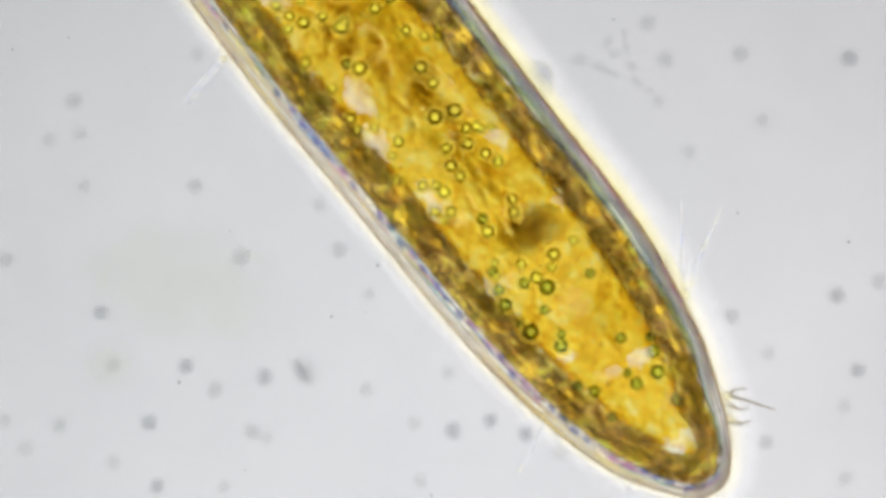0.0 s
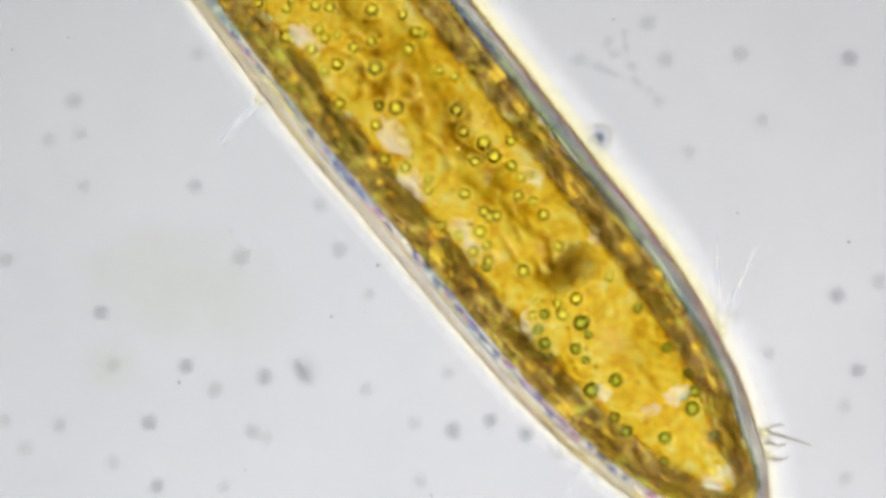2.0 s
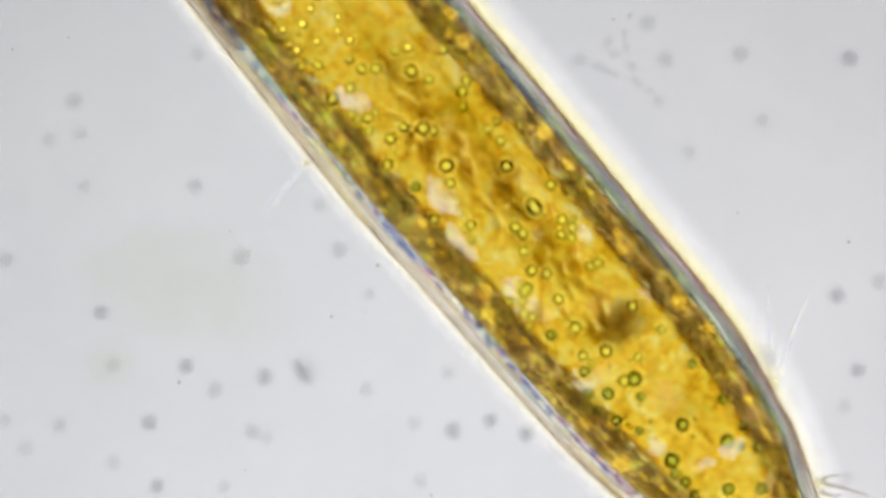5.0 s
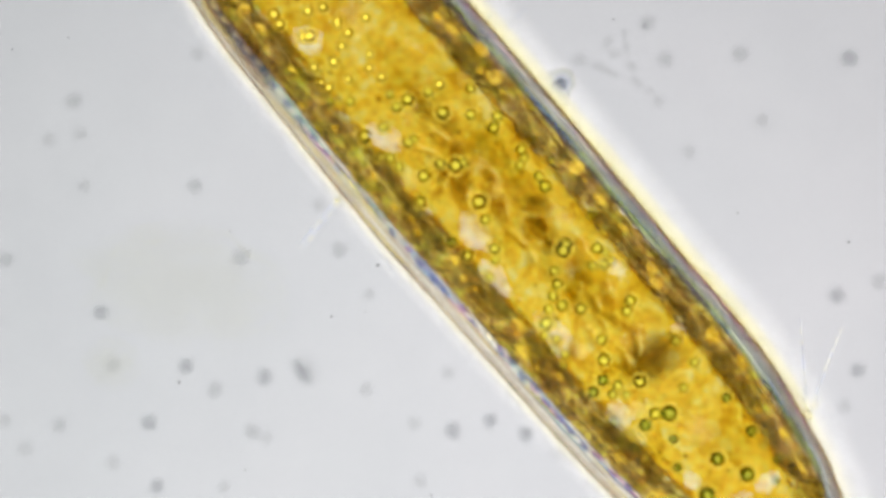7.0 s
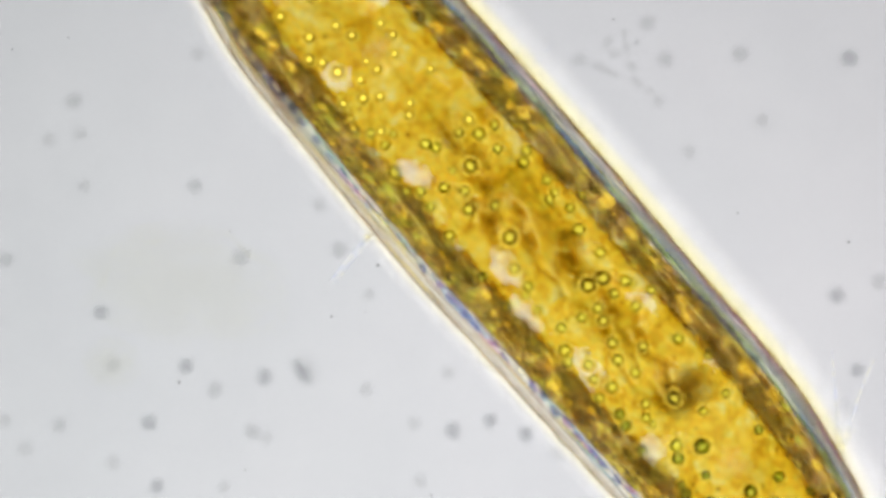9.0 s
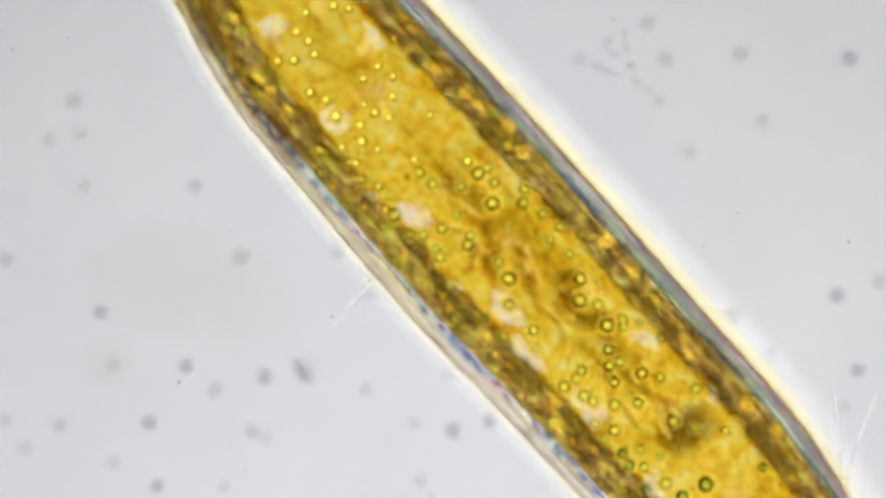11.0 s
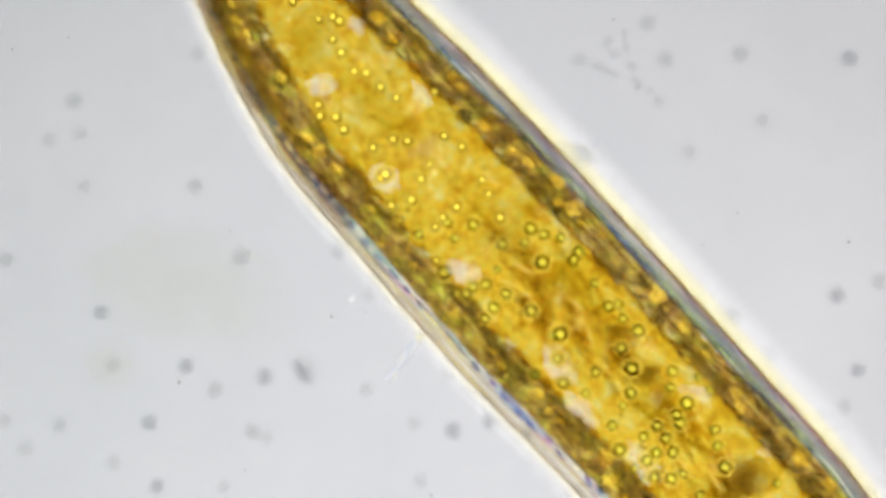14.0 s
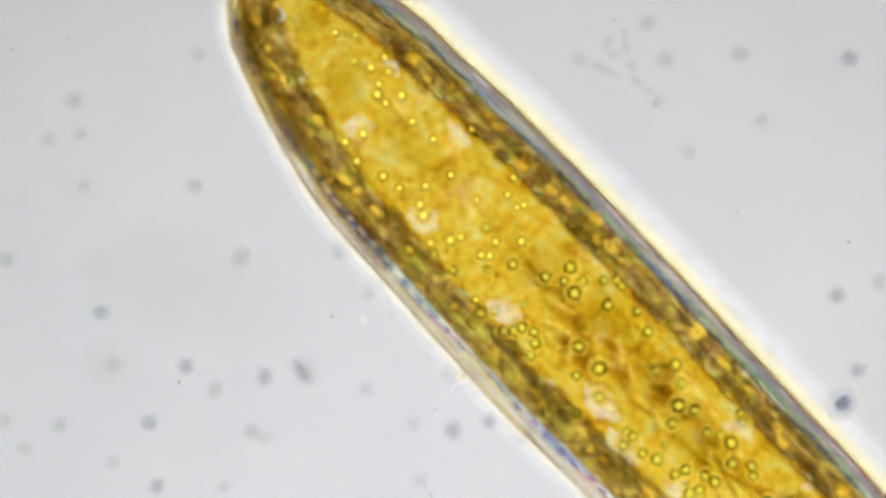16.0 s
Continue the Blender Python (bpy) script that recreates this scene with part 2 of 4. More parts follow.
OIL = drop_oil("green oil", (0.66, 0.74, 0.44), 1.24)
OIL_GOLD = drop_oil("golden oil", (0.96, 0.94, 0.70), 1.21)
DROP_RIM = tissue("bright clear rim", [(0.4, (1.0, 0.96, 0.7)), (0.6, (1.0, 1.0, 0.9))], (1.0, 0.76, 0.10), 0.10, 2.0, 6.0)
OIL_MID = drop_oil("yellow-green oil", (0.82, 0.86, 0.53), 1.22)
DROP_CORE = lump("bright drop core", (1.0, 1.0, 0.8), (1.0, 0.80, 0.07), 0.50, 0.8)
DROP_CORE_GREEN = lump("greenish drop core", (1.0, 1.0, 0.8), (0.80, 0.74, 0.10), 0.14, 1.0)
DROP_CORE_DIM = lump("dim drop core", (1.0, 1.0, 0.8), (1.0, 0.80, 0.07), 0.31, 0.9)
DUST = lump("grey dust", (0.81, 0.813, 0.82), (0.4, 0.4, 0.4), 0.02, 2.9, 1.4, 0.6)
DUST_MID = lump("pale grey dust", (0.90, 0.902, 0.903), (0.5, 0.5, 0.5), 0.01, 2.6, 1.4, 0.6)
STAIN = lump("olive film", (0.982, 0.982, 0.958), (0.6, 0.6, 0.5), 0.0, 1.3, 2.0, 1.6)
DUST_FAINT = lump("faint grey dust", (0.935, 0.936, 0.936), (0.6, 0.6, 0.62), 0.01, 2.5, 1.4, 0.7)
DUST_BLACK = plain("dark grit", (0.08, 0.08, 0.08), 0.7)
BRISTLE_THICK = tissue("brownish stiff bristle", [(0.3, (0.66, 0.64, 0.60)), (0.7, (0.88, 0.85, 0.78))], (0.6, 0.56, 0.46), 0.08)
GRANULE = lump("olive granule", (0.70, 0.62, 0.34), (0.3, 0.24, 0.06), 0.0, 0.8)
GRANULE_PALE = lump("pale granule", (1.0, 0.97, 0.75), (1.0, 0.84, 0.3), 0.26, 0.9)
BRISTLE = tissue("glassy bristle", [(0.42, (0.79, 0.82, 0.92)), (0.58, (1.0, 0.98, 0.88))], (1.0, 0.99, 0.92), 0.17, 300.0, 900.0)


# ---- mesh helpers ----
def mesh_of(name, verts, faces, material, smooth=True):
    me = bpy.data.meshes.new(name)
    me.from_pydata([tuple(v) for v in verts], [], faces)
    me.materials.append(material)
    if smooth:
        me.polygons.foreach_set("use_smooth", [True] * len(me.polygons))
    me.update()
    return me


def part(name, bm, material, parent=None, label=""):
    """One mesh object from a bmesh or a mesh, under its thing."""
    if isinstance(bm, bmesh.types.BMesh):
        me = bpy.data.meshes.new(name)
        bm.to_mesh(me)
        bm.free()
        me.materials.append(material)
        me.polygons.foreach_set("use_smooth", [True] * len(me.polygons))
    else:
        me = bm
    ob = new(name, me)
    ob.parent = parent
    return tagged(ob, label)


def ball(rough=0.0, seed=0, cuts=3):
    """A unit ball, uneven by the share rough."""
    bm = bmesh.new()
    bmesh.ops.create_icosphere(bm, subdivisions=cuts, radius=1.0)
    for v in bm.verts:
        v.co *= 1.0 + rough * noise.noise(v.co * 1.7 + Vector((seed * 3.1, seed * 1.7, seed)))
    return bm


def ball_mesh(name, material, rough=0.0, seed=0, cuts=3):
    bm = ball(rough, seed, cuts)
    me = bpy.data.meshes.new(name)
    bm.to_mesh(me)
    bm.free()
    me.materials.append(material)
    me.polygons.foreach_set("use_smooth", [True] * len(me.polygons))
    return me


def cylinder(r, z0, z1, segs=96, inner=None, bevel=0.0):
    bm = bmesh.new()
    rings = [(r, z0), (r, z1)] if inner is None else [(r, z0), (r, z1), (inner, z1), (inner, z0)]
    loops = [[bm.verts.new((q * math.cos(math.tau * k / segs), q * math.sin(math.tau * k / segs), z)) for k in range(segs)] for q, z in rings]
    pairs = list(zip(loops, loops[1:])) + ([(loops[-1], loops[0])] if inner is not None else [])
    for a, b in pairs:
        for k in range(segs):
            bm.faces.new((a[k], a[(k + 1) % segs], b[(k + 1) % segs], b[k]))
    if inner is None:
        bm.faces.new(loops[0][::-1])
        bm.faces.new(loops[1])
    bmesh.ops.recalc_face_normals(bm, faces=bm.faces)
    return bm


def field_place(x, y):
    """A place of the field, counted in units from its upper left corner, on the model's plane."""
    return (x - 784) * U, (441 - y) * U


# ---- the microscope under the specimen ----
STAGE_Z = -14 * 10 * U
LAMP_Z = -0.6


def build_stage():
    stage = tagged(new("stage"), "black metal microscope stage with a round light opening", "microscope stage", kind="structure")
    bm = cylinder(0.32, STAGE_Z - 0.02, STAGE_Z - 0.0002, 128, inner=0.115)
    part("stage_plate", bm, BLACK, stage)
    lamp = tagged(new("stage_lamp"), "round lit ground-glass lamp in a black tube under the stage", "lamp", kind="structure")
    lamp.location = (0, 0, LAMP_Z)
    part("diffuser", cylinder(0.2, -0.01, 0.0, 128), LAMP, lamp, "lit white ground glass")
    part("lamp_tube", cylinder(0.225, -0.02, -LAMP_Z + STAGE_Z - 0.021, 128, inner=0.203), BLACK, lamp, "black tube")
    bm = bmesh.new()
    bmesh.ops.create_cube(bm, size=1.0)
    for v in bm.verts:
        v.co = Vector((v.co.x * 0.5, v.co.y * 0.27, v.co.z * -STAGE_Z + STAGE_Z / 2))
    bmesh.ops.bevel(bm, geom=bm.edges[:], offset=0.0008, segments=2, affect="EDGES")
    me = bpy.data.meshes.new("glass_slide")
    bm.to_mesh(me)
    bm.free()
    me.materials.append(GLASS)
    slide = new("glass_slide", me)
    tagged(slide, "wet clear glass microscope slide on a black stage", "microscope slide", kind="structure")


build_stage()

# ---- the worm's outline, in units of the field at the start ----
# stations along the body's axis and their offsets across it
AXIS, ACROSS = np.array([0.655, 0.756]), np.array([0.756, -0.655])
LEFT_SIDE = [(-375, 390), (-300, 354), (-225, 326), (-150, 302), (-75, 283), (0, 271), (75, 265), (150, 259), (225, 252), (300, 246), (375, 241), (450, 236), (525, 234), (600, 233),
             (675, 231), (750, 229), (825, 227), (900, 225), (975, 224), (1050, 225), (1125, 230), (1200, 239), (1275, 253), (1350, 274)]
LEADING_END = [(1405, 303), (1450, 333), (1482, 364), (1488, 410), (1457, 450), (1411, 482), (1362, 506)]
RIGHT_SIDE = [(1275, 544), (1200, 564), (1125, 582), (1050, 594), (975, 601), (900, 605), (825, 608), (750, 613), (675, 618), (600, 623), (525, 627), (450, 631), (375, 635), (300, 638),
              (225, 641), (150, 643), (75, 645), (0, 644), (-75, 643), (-150, 644)]
TAIL_END = [(640, -44), (570, -95), (508, -128), (450, -126), (412, -90), (402, -45)]


def on_body(s, d):
    return tuple(np.linalg.solve(np.array([AXIS, ACROSS]), np.array([s, d])))


def early(x, y):
    """Places that come into the field at the end, carried back to the start."""
    t, turn, right, down = BODY_PATH[-1]
    c, s = math.cos(radians(-turn)), math.sin(radians(-turn))
    dx, dy = x - 784 - right, y - 441 - down
    return 784 + c * dx - s * dy, 441 + s * dx + c * dy


def smooth_loop(points, count):
    """A closed curve through the points (Catmull-Rom), evenly divided."""
    p = np.array(points, float)
    n, out = len(p), []
    for k in range(n):
        a, b, c, d = p[k - 1], p[k], p[(k + 1) % n], p[(k + 2) % n]
        for f in np.linspace(0, 1, 24, endpoint=False):
            out.append(0.5 * (2 * b + (c - a) * f + (2 * a - 5 * b + 4 * c - d) * f * f + (3 * b - a - 3 * c + d) * f ** 3))
    q = np.array(out)
    for _ in range(10):
        q = 0.25 * np.roll(q, 1, 0) + 0.5 * q + 0.25 * np.roll(q, -1, 0)
    seg = np.linalg.norm(np.roll(q, -1, 0) - q, axis=1)
    s = np.concatenate([[0], np.cumsum(seg)])
    q = np.vstack([q, q[:1]])
    g = np.linspace(0, s[-1], count, endpoint=False)
    return np.stack([np.interp(g, s, q[:, 0]), np.interp(g, s, q[:, 1])], 1)


N = 900
RIM = smooth_loop([on_body(*q) for q in LEFT_SIDE + LEADING_END + RIGHT_SIDE] + [early(*q) for q in TAIL_END], N)
TIP = int(np.argmax(RIM @ np.array([0.64, 0.77])))       # the end that leads
TAIL = int(np.argmin(RIM @ np.array([0.64, 0.77])))
left_ids = [(TAIL + k) % N for k in range((TIP - TAIL) % N + 1)]
right_ids = [(TAIL - k) % N for k in range((TAIL - TIP) % N + 1)]


def even(ids, count):
    q = RIM[ids]
    s = np.concatenate([[0], np.cumsum(np.linalg.norm(np.diff(q, axis=0), axis=1))])
    g = np.linspace(0, s[-1], count)
    return np.stack([np.interp(g, s, q[:, 0]), np.interp(g, s, q[:, 1])], 1)


SPINE = 0.5 * (even(left_ids, 300) + even(right_ids, 300))
SPINE = SPINE[30:-34]
near = np.argmin(np.linalg.norm(RIM[:, None] - SPINE[None], axis=2), axis=1)
INWARD = SPINE[near] - RIM
DEEP = np.linalg.norm(INWARD, axis=1)
INWARD = INWARD / DEEP[:, None]
for _ in range(12):
    INWARD = 0.25 * np.roll(INWARD, 1, 0) + 0.5 * INWARD + 0.25 * np.roll(INWARD, -1, 0)
INWARD /= np.linalg.norm(INWARD, axis=1)[:, None]
for _ in range(12):
    DEEP = 0.25 * np.roll(DEEP, 1) + 0.5 * DEEP + 0.25 * np.roll(DEEP, -1)
LEFTNESS = np.zeros(N)
LEFTNESS[left_ids] = 1.0
for _ in range(60):
    LEFTNESS = 0.25 * np.roll(LEFTNESS, 1) + 0.5 * LEFTNESS + 0.25 * np.roll(LEFTNESS, -1)


# the skin grows thinner round the leading tip
TIP_AWAY = np.abs((np.arange(N) - TIP + 12 + N // 2) % N - N // 2)
THIN_TIP = np.exp(-(TIP_AWAY / 62.0) ** 2)
# and along the one side towards the trailing end, where the wall reaches out to the rim
TAIL_AWAY = np.abs((np.arange(N) - TAIL - 18 + N // 2) % N - N // 2)
THIN_TAIL = np.exp(-(TAIL_AWAY / 56.0) ** 2) * LEFTNESS


def inset(i, d):
    """The place d units inside the rim at its i-th point."""
    i = i % N
    if d > 0:
        thin = 20.0 * THIN_TAIL[i] * (d / 36.0 if d < 36.0 else max(0.0, 1.0 - (d - 36.0) / 64.0))
        d -= 7.0 * THIN_TIP[i] * min(d, 30.0) / 30.0 + thin
    return RIM[i] + INWARD[i] * d


def local(p, z):
    return Vector(((p[0] - 784) * U, (441 - p[1]) * U, z * U))


def rim_distance(x, y):
    return float(np.min(np.linalg.norm(RIM - np.array([x, y]), axis=1)))


GUT_EDGE = 80.0


def gut_top(x, y):
    """Height of the gut's upper face, in units."""
    d = max(rim_distance(x, y) - GUT_EDGE, 0.0)
    f = min(d / 110.0, 1.0)
    return 60 + 70 * math.sin(f * math.pi / 2) ** 0.8 + 5 * noise.noise(Vector((x * 0.02, y * 0.02, 3.0))) * min(1, d / 15)


worm = tagged(new("aquatic_worm"), "golden-yellow translucent aquatic worm with dark wall bands gliding over wet glass", "worm")


def wall_tube(name, material, near_d, far_d, z, high, first=0, last=N, lumps=0.0, lump_size=40.0, sides=12, label="", taper=0, seed=0.0):
    """A band that follows the rim between two depths (numbers, or functions of the rim's index); whole ring or a stretch."""
    ring = last - first >= N
    ids = list(range(first, last)) if ring else list(range(first, last + 1))
    verts, faces = [], []
    for k, i in enumerate(ids):
        a = near_d(i % N) if callable(near_d) else near_d
        b = far_d(i % N) if callable(far_d) else far_d
        w, c = (b - a) / 2, (a + b) / 2
        grow = 1.0
        if taper and not ring:
            grow = min(1.0, (k + 0.3) / taper, (len(ids) - 1 - k + 0.3) / taper) ** 0.5
        for j in range(sides):
            ang = math.tau * j / sides
            d = c + w * grow * math.cos(ang)
            q = inset(i, d)
            up = math.sin(ang)
            zz = z + high * grow * up
            if lumps:
                n = noise.noise(Vector((q[0] / lump_size, q[1] / lump_size, seed + up)))
                d += lumps * n * abs(math.cos(ang)) * (1 if math.cos(ang) > 0 else 0.5)
                q = inset(i, d)
                zz += 0.6 * lumps * n * up
            verts.append(local(q, max(zz, 2.0)))
    m = len(ids)
    for k in range(m if ring else m - 1):
        for j in range(sides):
            a, b = k * sides, ((k + 1) % m) * sides
            j2 = (j + 1) % sides
            faces.append((a + j, b + j, b + j2, a + j2))
    if not ring:
        faces.append(tuple(range(sides)))
        faces.append(tuple((m - 1) * sides + j for j in reversed(range(sides))))
    return part(name, mesh_of(name, verts, faces, material), material, worm, label)


def build_gut():
    """The gut's loaf, in slices from the one side of the body to the other."""
    count, cross = 420, 30
    a_side, b_side = even(left_ids, count), even(right_ids, count)
    slices = []
    for a, b in zip(a_side, b_side):
        wide = np.linalg.norm(b - a)
        cut_a, cut_b = 90.0, 77.0
        if wide > cut_a + cut_b + 8:
            way = (b - a) / wide
            wa = 9 * noise.noise(Vector((a[0] / 30.0, a[1] / 30.0, 0))) + 5 * noise.noise(Vector((a[0] / 11.0, a[1] / 11.0, 7)))
            wb = 9 * noise.noise(Vector((b[0] / 30.0, b[1] / 30.0, 0))) + 5 * noise.noise(Vector((b[0] / 11.0, b[1] / 11.0, 7)))
            ease = min(1.0, (wide - cut_a - cut_b) / 60.0)
            slices.append((a + way * (cut_a + wa * ease), b - way * (cut_b + wb * ease)))
    verts, faces, n = [], [], len(slices)
    for up in (True, False):
        for k, (a, b) in enumerate(slices):
            for j in range(cross + 1):
                f = 0.5 - 0.5 * math.cos(math.pi * j / cross)
                q = a + (b - a) * f
                edge = min(np.linalg.norm(q - a), np.linalg.norm(q - b), 14.0 * min(k, n - 1 - k) + 0.01)
                lobe = 5 * noise.noise(Vector((q[0] * 0.02, q[1] * 0.02, 3.0))) + 3 * noise.noise(Vector((q[0] * 0.06, q[1] * 0.06, 9.0)))
                if up:
                    z = 60 + 70 * math.sin(min(1.0, edge / 110.0) * math.pi / 2) ** 0.8 + min(1, edge / 15) * lobe
                else:
                    z = 56 - 48 * min(1.0, edge / 60.0) ** 0.6
                verts.append(local(q, z))
    m, half = cross + 1, n * (cross + 1)
    for k in range(n - 1):
        for j in range(cross):
            a = k * m + j
            faces.append((a, a + m, a + m + 1, a + 1))
            faces.append((half + a, half + a + 1, half + a + m + 1, half + a + m))
        for j in (0, cross):
            a = k * m + j
            faces.append((a, half + a, half + a + m, a + m))
    for k in (0, n - 1):
        for j in range(cross):
            a = k * m + j
            faces.append((a, a + 1, half + a + 1, half + a))
    me = mesh_of("gut", verts, faces, GUT)
    bm = bmesh.new()
    bm.from_mesh(me)
    bmesh.ops.recalc_face_normals(bm, faces=bm.faces)
    bm.to_mesh(me)
    bm.free()
    part("gut", me, GUT, worm, "mottled golden-yellow gut")


def mix_lr(left, right):
    return lambda i: right + (left - right) * LEFTNESS[i]


build_gut()
for near_add, far_add, z, high, wobble, seed in ((0, -13, 50, 36, 9, 0.0), (1, -5, 53, 42, 12, 2.3), (0, 3, 56, 44, 14, 5.1)):
    wall_tube("wall_layer", BAND, mix_lr(37 + near_add, 33 + near_add), mix_lr(98 + far_add, 84 + far_add), z, high, lumps=wobble, lump_size=22, sides=14, seed=seed,
              label="olive-brown fibrous layer of the body wall")
wall_tube("outer_skin", SKIN, mix_lr(0, 1), mix_lr(38, 32), 48, 38, sides=12, label="clear pale outer skin")
RIGHT_COUNT = (TAIL - TIP) % N
for near_d, far_d, z, high, mat, label in ((-3, 5, 46, 7, SKIN_ORANGE, "golden-tan skin edge"), (4, 11, 48, 10, SKIN_DARK, "purple-grey skin layer"),
                                           (8, 17, 54, 14, SKIN_BLUE, "blue-grey skin layer"), (12, 15, 66, 5, SKIN_DARK, "thin purple skin line"),
                                           (16, 23, 58, 14, SKIN_BLUE, "blue-grey skin layer"), (22, 27, 66, 8, SKIN_TEAL, "pale teal skin layer"),
                                           (26, 30, 62, 10, SKIN_BLUE, "blue-grey skin layer"), (29, 33, 62, 10, SKIN_DARK, "purple-brown skin layer")):
    wall_tube("skin_layer", mat, near_d, far_d, z, high, first=TIP - 14, last=TIP + RIGHT_COUNT + 14, sides=8, taper=40, lumps=2.0, lump_size=34, label=label, seed=near_d)
LEFT_COUNT = (TIP - TAIL) % N
for near_d, far_d, high, mat in ((-1, 4, 7, SKIN_TAN), (7, 10, 8, SKIN_TAN), (15, 18, 10, SKIN_TAN), (34, 38, 10, SKIN_TAN)):
    wall_tube("skin_line", mat, near_d, far_d, 58, high, first=TAIL - 12, last=TAIL + LEFT_COUNT + 12, sides=7, taper=30, lumps=1.0, lump_size=60, seed=near_d,
              label="thin pale skin line")
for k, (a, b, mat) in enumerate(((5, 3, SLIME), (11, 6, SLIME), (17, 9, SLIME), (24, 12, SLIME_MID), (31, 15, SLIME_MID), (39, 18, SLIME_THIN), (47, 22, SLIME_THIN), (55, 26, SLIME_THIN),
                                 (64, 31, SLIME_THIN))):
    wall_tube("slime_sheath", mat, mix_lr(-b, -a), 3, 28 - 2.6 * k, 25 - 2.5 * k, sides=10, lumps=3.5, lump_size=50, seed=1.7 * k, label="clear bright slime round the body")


def band_height(i, d):
    """Height of the body wall's upper face over the depth d."""
    lo, hi = mix_lr(36, 31)(i % N), mix_lr(98, 84)(i % N)
    f = max(0.0, 1 - ((d - (lo + hi) / 2) / ((hi - lo) / 2)) ** 2)
    return 52 + 46 * math.sqrt(f)


def wavy(left, right, amp, seed):
    """A depth along the rim that winds in short uneven waves."""
    base = mix_lr(left, right)
    return lambda i: base(i) + amp * noise.noise(Vector((RIM[i][0] / 16.0, RIM[i][1] / 16.0, seed))) + 2 * amp * noise.noise(Vector((RIM[i][0] / 60.0, RIM[i][1] / 60.0, seed)))


for left, right, wide, amp, mat, seed in ((90, 77, 3.2, 8, LINE_DARK, 1.0), (46, 41, 2.4, 5, LINE_DARK, 7.0)):
    a, c = wavy(left, right, amp, seed), wavy(left + wide, right + wide, amp, seed)
    wall_tube("wall_line", mat, a, c, 104, 1.5, sides=6, label="thin wavy line in the body wall")


def build_fibres(name, material, count, seed, thick, label):
    """Wavy fibres along the body wall, too many to count."""
    rng = random.Random(seed)
    verts, faces = [], []
    for _ in range(count):
        i0, n = rng.randrange(N), rng.randint(4, 9)
        d0, slope = rng.uniform(36, 92), rng.uniform(-1.2, 1.2)
        amp, wave, ph, r0 = rng.uniform(2, 6), rng.uniform(4, 9), rng.uniform(0, 6), rng.uniform(0.6, 1.4) * thick
        base = len(verts)
        for k in range(n):
            d = d0 + slope * k + amp * math.sin(k * math.tau / wave + ph)
            d = min(max(d, 31.0), 97.0 if LEFTNESS[(i0 + k) % N] > 0.5 else 84.0)
            z = band_height(i0 + k, d) + 0.8
            r = r0 * (0.35 + 0.65 * math.sin(math.pi * (k + 0.5) / n))
            for j in range(4):
                a = math.tau * j / 4
                p = inset(i0 + k, d + r * math.cos(a))
                verts.append(local(p, z + r * math.sin(a)))
        for k in range(n - 1):
            for j in range(4):
                a, b = base + 4 * k + j, base + 4 * k + (j + 1) % 4
                faces.append((a, b, b + 4, a + 4))
        faces += [tuple(base + j for j in range(4)), tuple(base + 4 * (n - 1) + j for j in reversed(range(4)))]
    ob = part(name, mesh_of(name, verts, faces, material), material, worm, label)
    return tagged(ob, kind="stuff")


build_fibres("fibre_layer", FIBRE, 420, 5, 1.3, "fine golden wavy fibres in the wall")
build_fibres("fibre_layer", FIBRE_DARK, 760, 6, 1.5, "fine dark wavy fibres in the wall")


def build_streaks(material, count, seed, thick, side, deep, label):
    """Fine streaks that run along the skin of one side, too many to count."""
    rng = random.Random(seed)
    verts, faces = [], []
    start, span = (TAIL, LEFT_COUNT) if side == "left" else (TIP, RIGHT_COUNT)
    for _ in range(count):
        n = rng.randint(10, 40)
        i0, d0, slope = start + rng.randrange(8, span - 8), rng.uniform(*deep), rng.uniform(-0.12, 0.12)
        r0, amp, ph = rng.uniform(0.6, 1.4) * thick, rng.uniform(0.2, 1.2), rng.uniform(0, 6)
        base = len(verts)
        for k in range(n):
            d = min(max(d0 + slope * k + amp * math.sin(k * 0.4 + ph), 2.0), deep[1] + 2.0)
            r = r0 * (0.3 + 0.7 * math.sin(math.pi * (k + 0.5) / n))
            for j in range(4):
                a = math.tau * j / 4
                verts.append(local(inset(i0 + k, d + r * math.cos(a)), min(74 + 0.4 * d, 88) + (20 if d > 36 else 0) + r * math.sin(a)))
        for k in range(n - 1):
            for j in range(4):
                a, b = base + 4 * k + j, base + 4 * k + (j + 1) % 4
                faces.append((a, b, b + 4, a + 4))
        faces += [tuple(base + j for j in range(4)), tuple(base + 4 * (n - 1) + j for j in reversed(range(4)))]
    return tagged(part("skin_streak", mesh_of("skin_streak", verts, faces, material), material, worm, label), kind="stuff")


build_streaks(STREAK_GREEN, 60, 71, 1.7, "right", (10, 33), "yellow-green streaks along the skin")
build_streaks(STREAK_OLIVE, 34, 77, 1.8, "right", (30, 62), "olive streaks along the body wall")
build_streaks(STREAK_GOLD, 20, 78, 1.6, "right", (30, 60), "pale golden streaks along the body wall")
build_streaks(STREAK_OLIVE, 26, 79, 1.8, "left", (36, 92), "olive streaks along the body wall")
build_streaks(STREAK_GOLD, 14, 80, 1.4, "left", (36, 90), "pale golden streaks along the body wall")
build_streaks(STREAK_PALE, 26, 72, 1.6, "right", (6, 28), "pale streaks along the skin")
build_streaks(STREAK_DARK, 60, 73, 1.6, "right", (8, 33), "dusky streaks along the skin")
build_streaks(SKIN_TAN, 28, 74, 1.6, "left", (3, 30), "tan streaks along the skin")
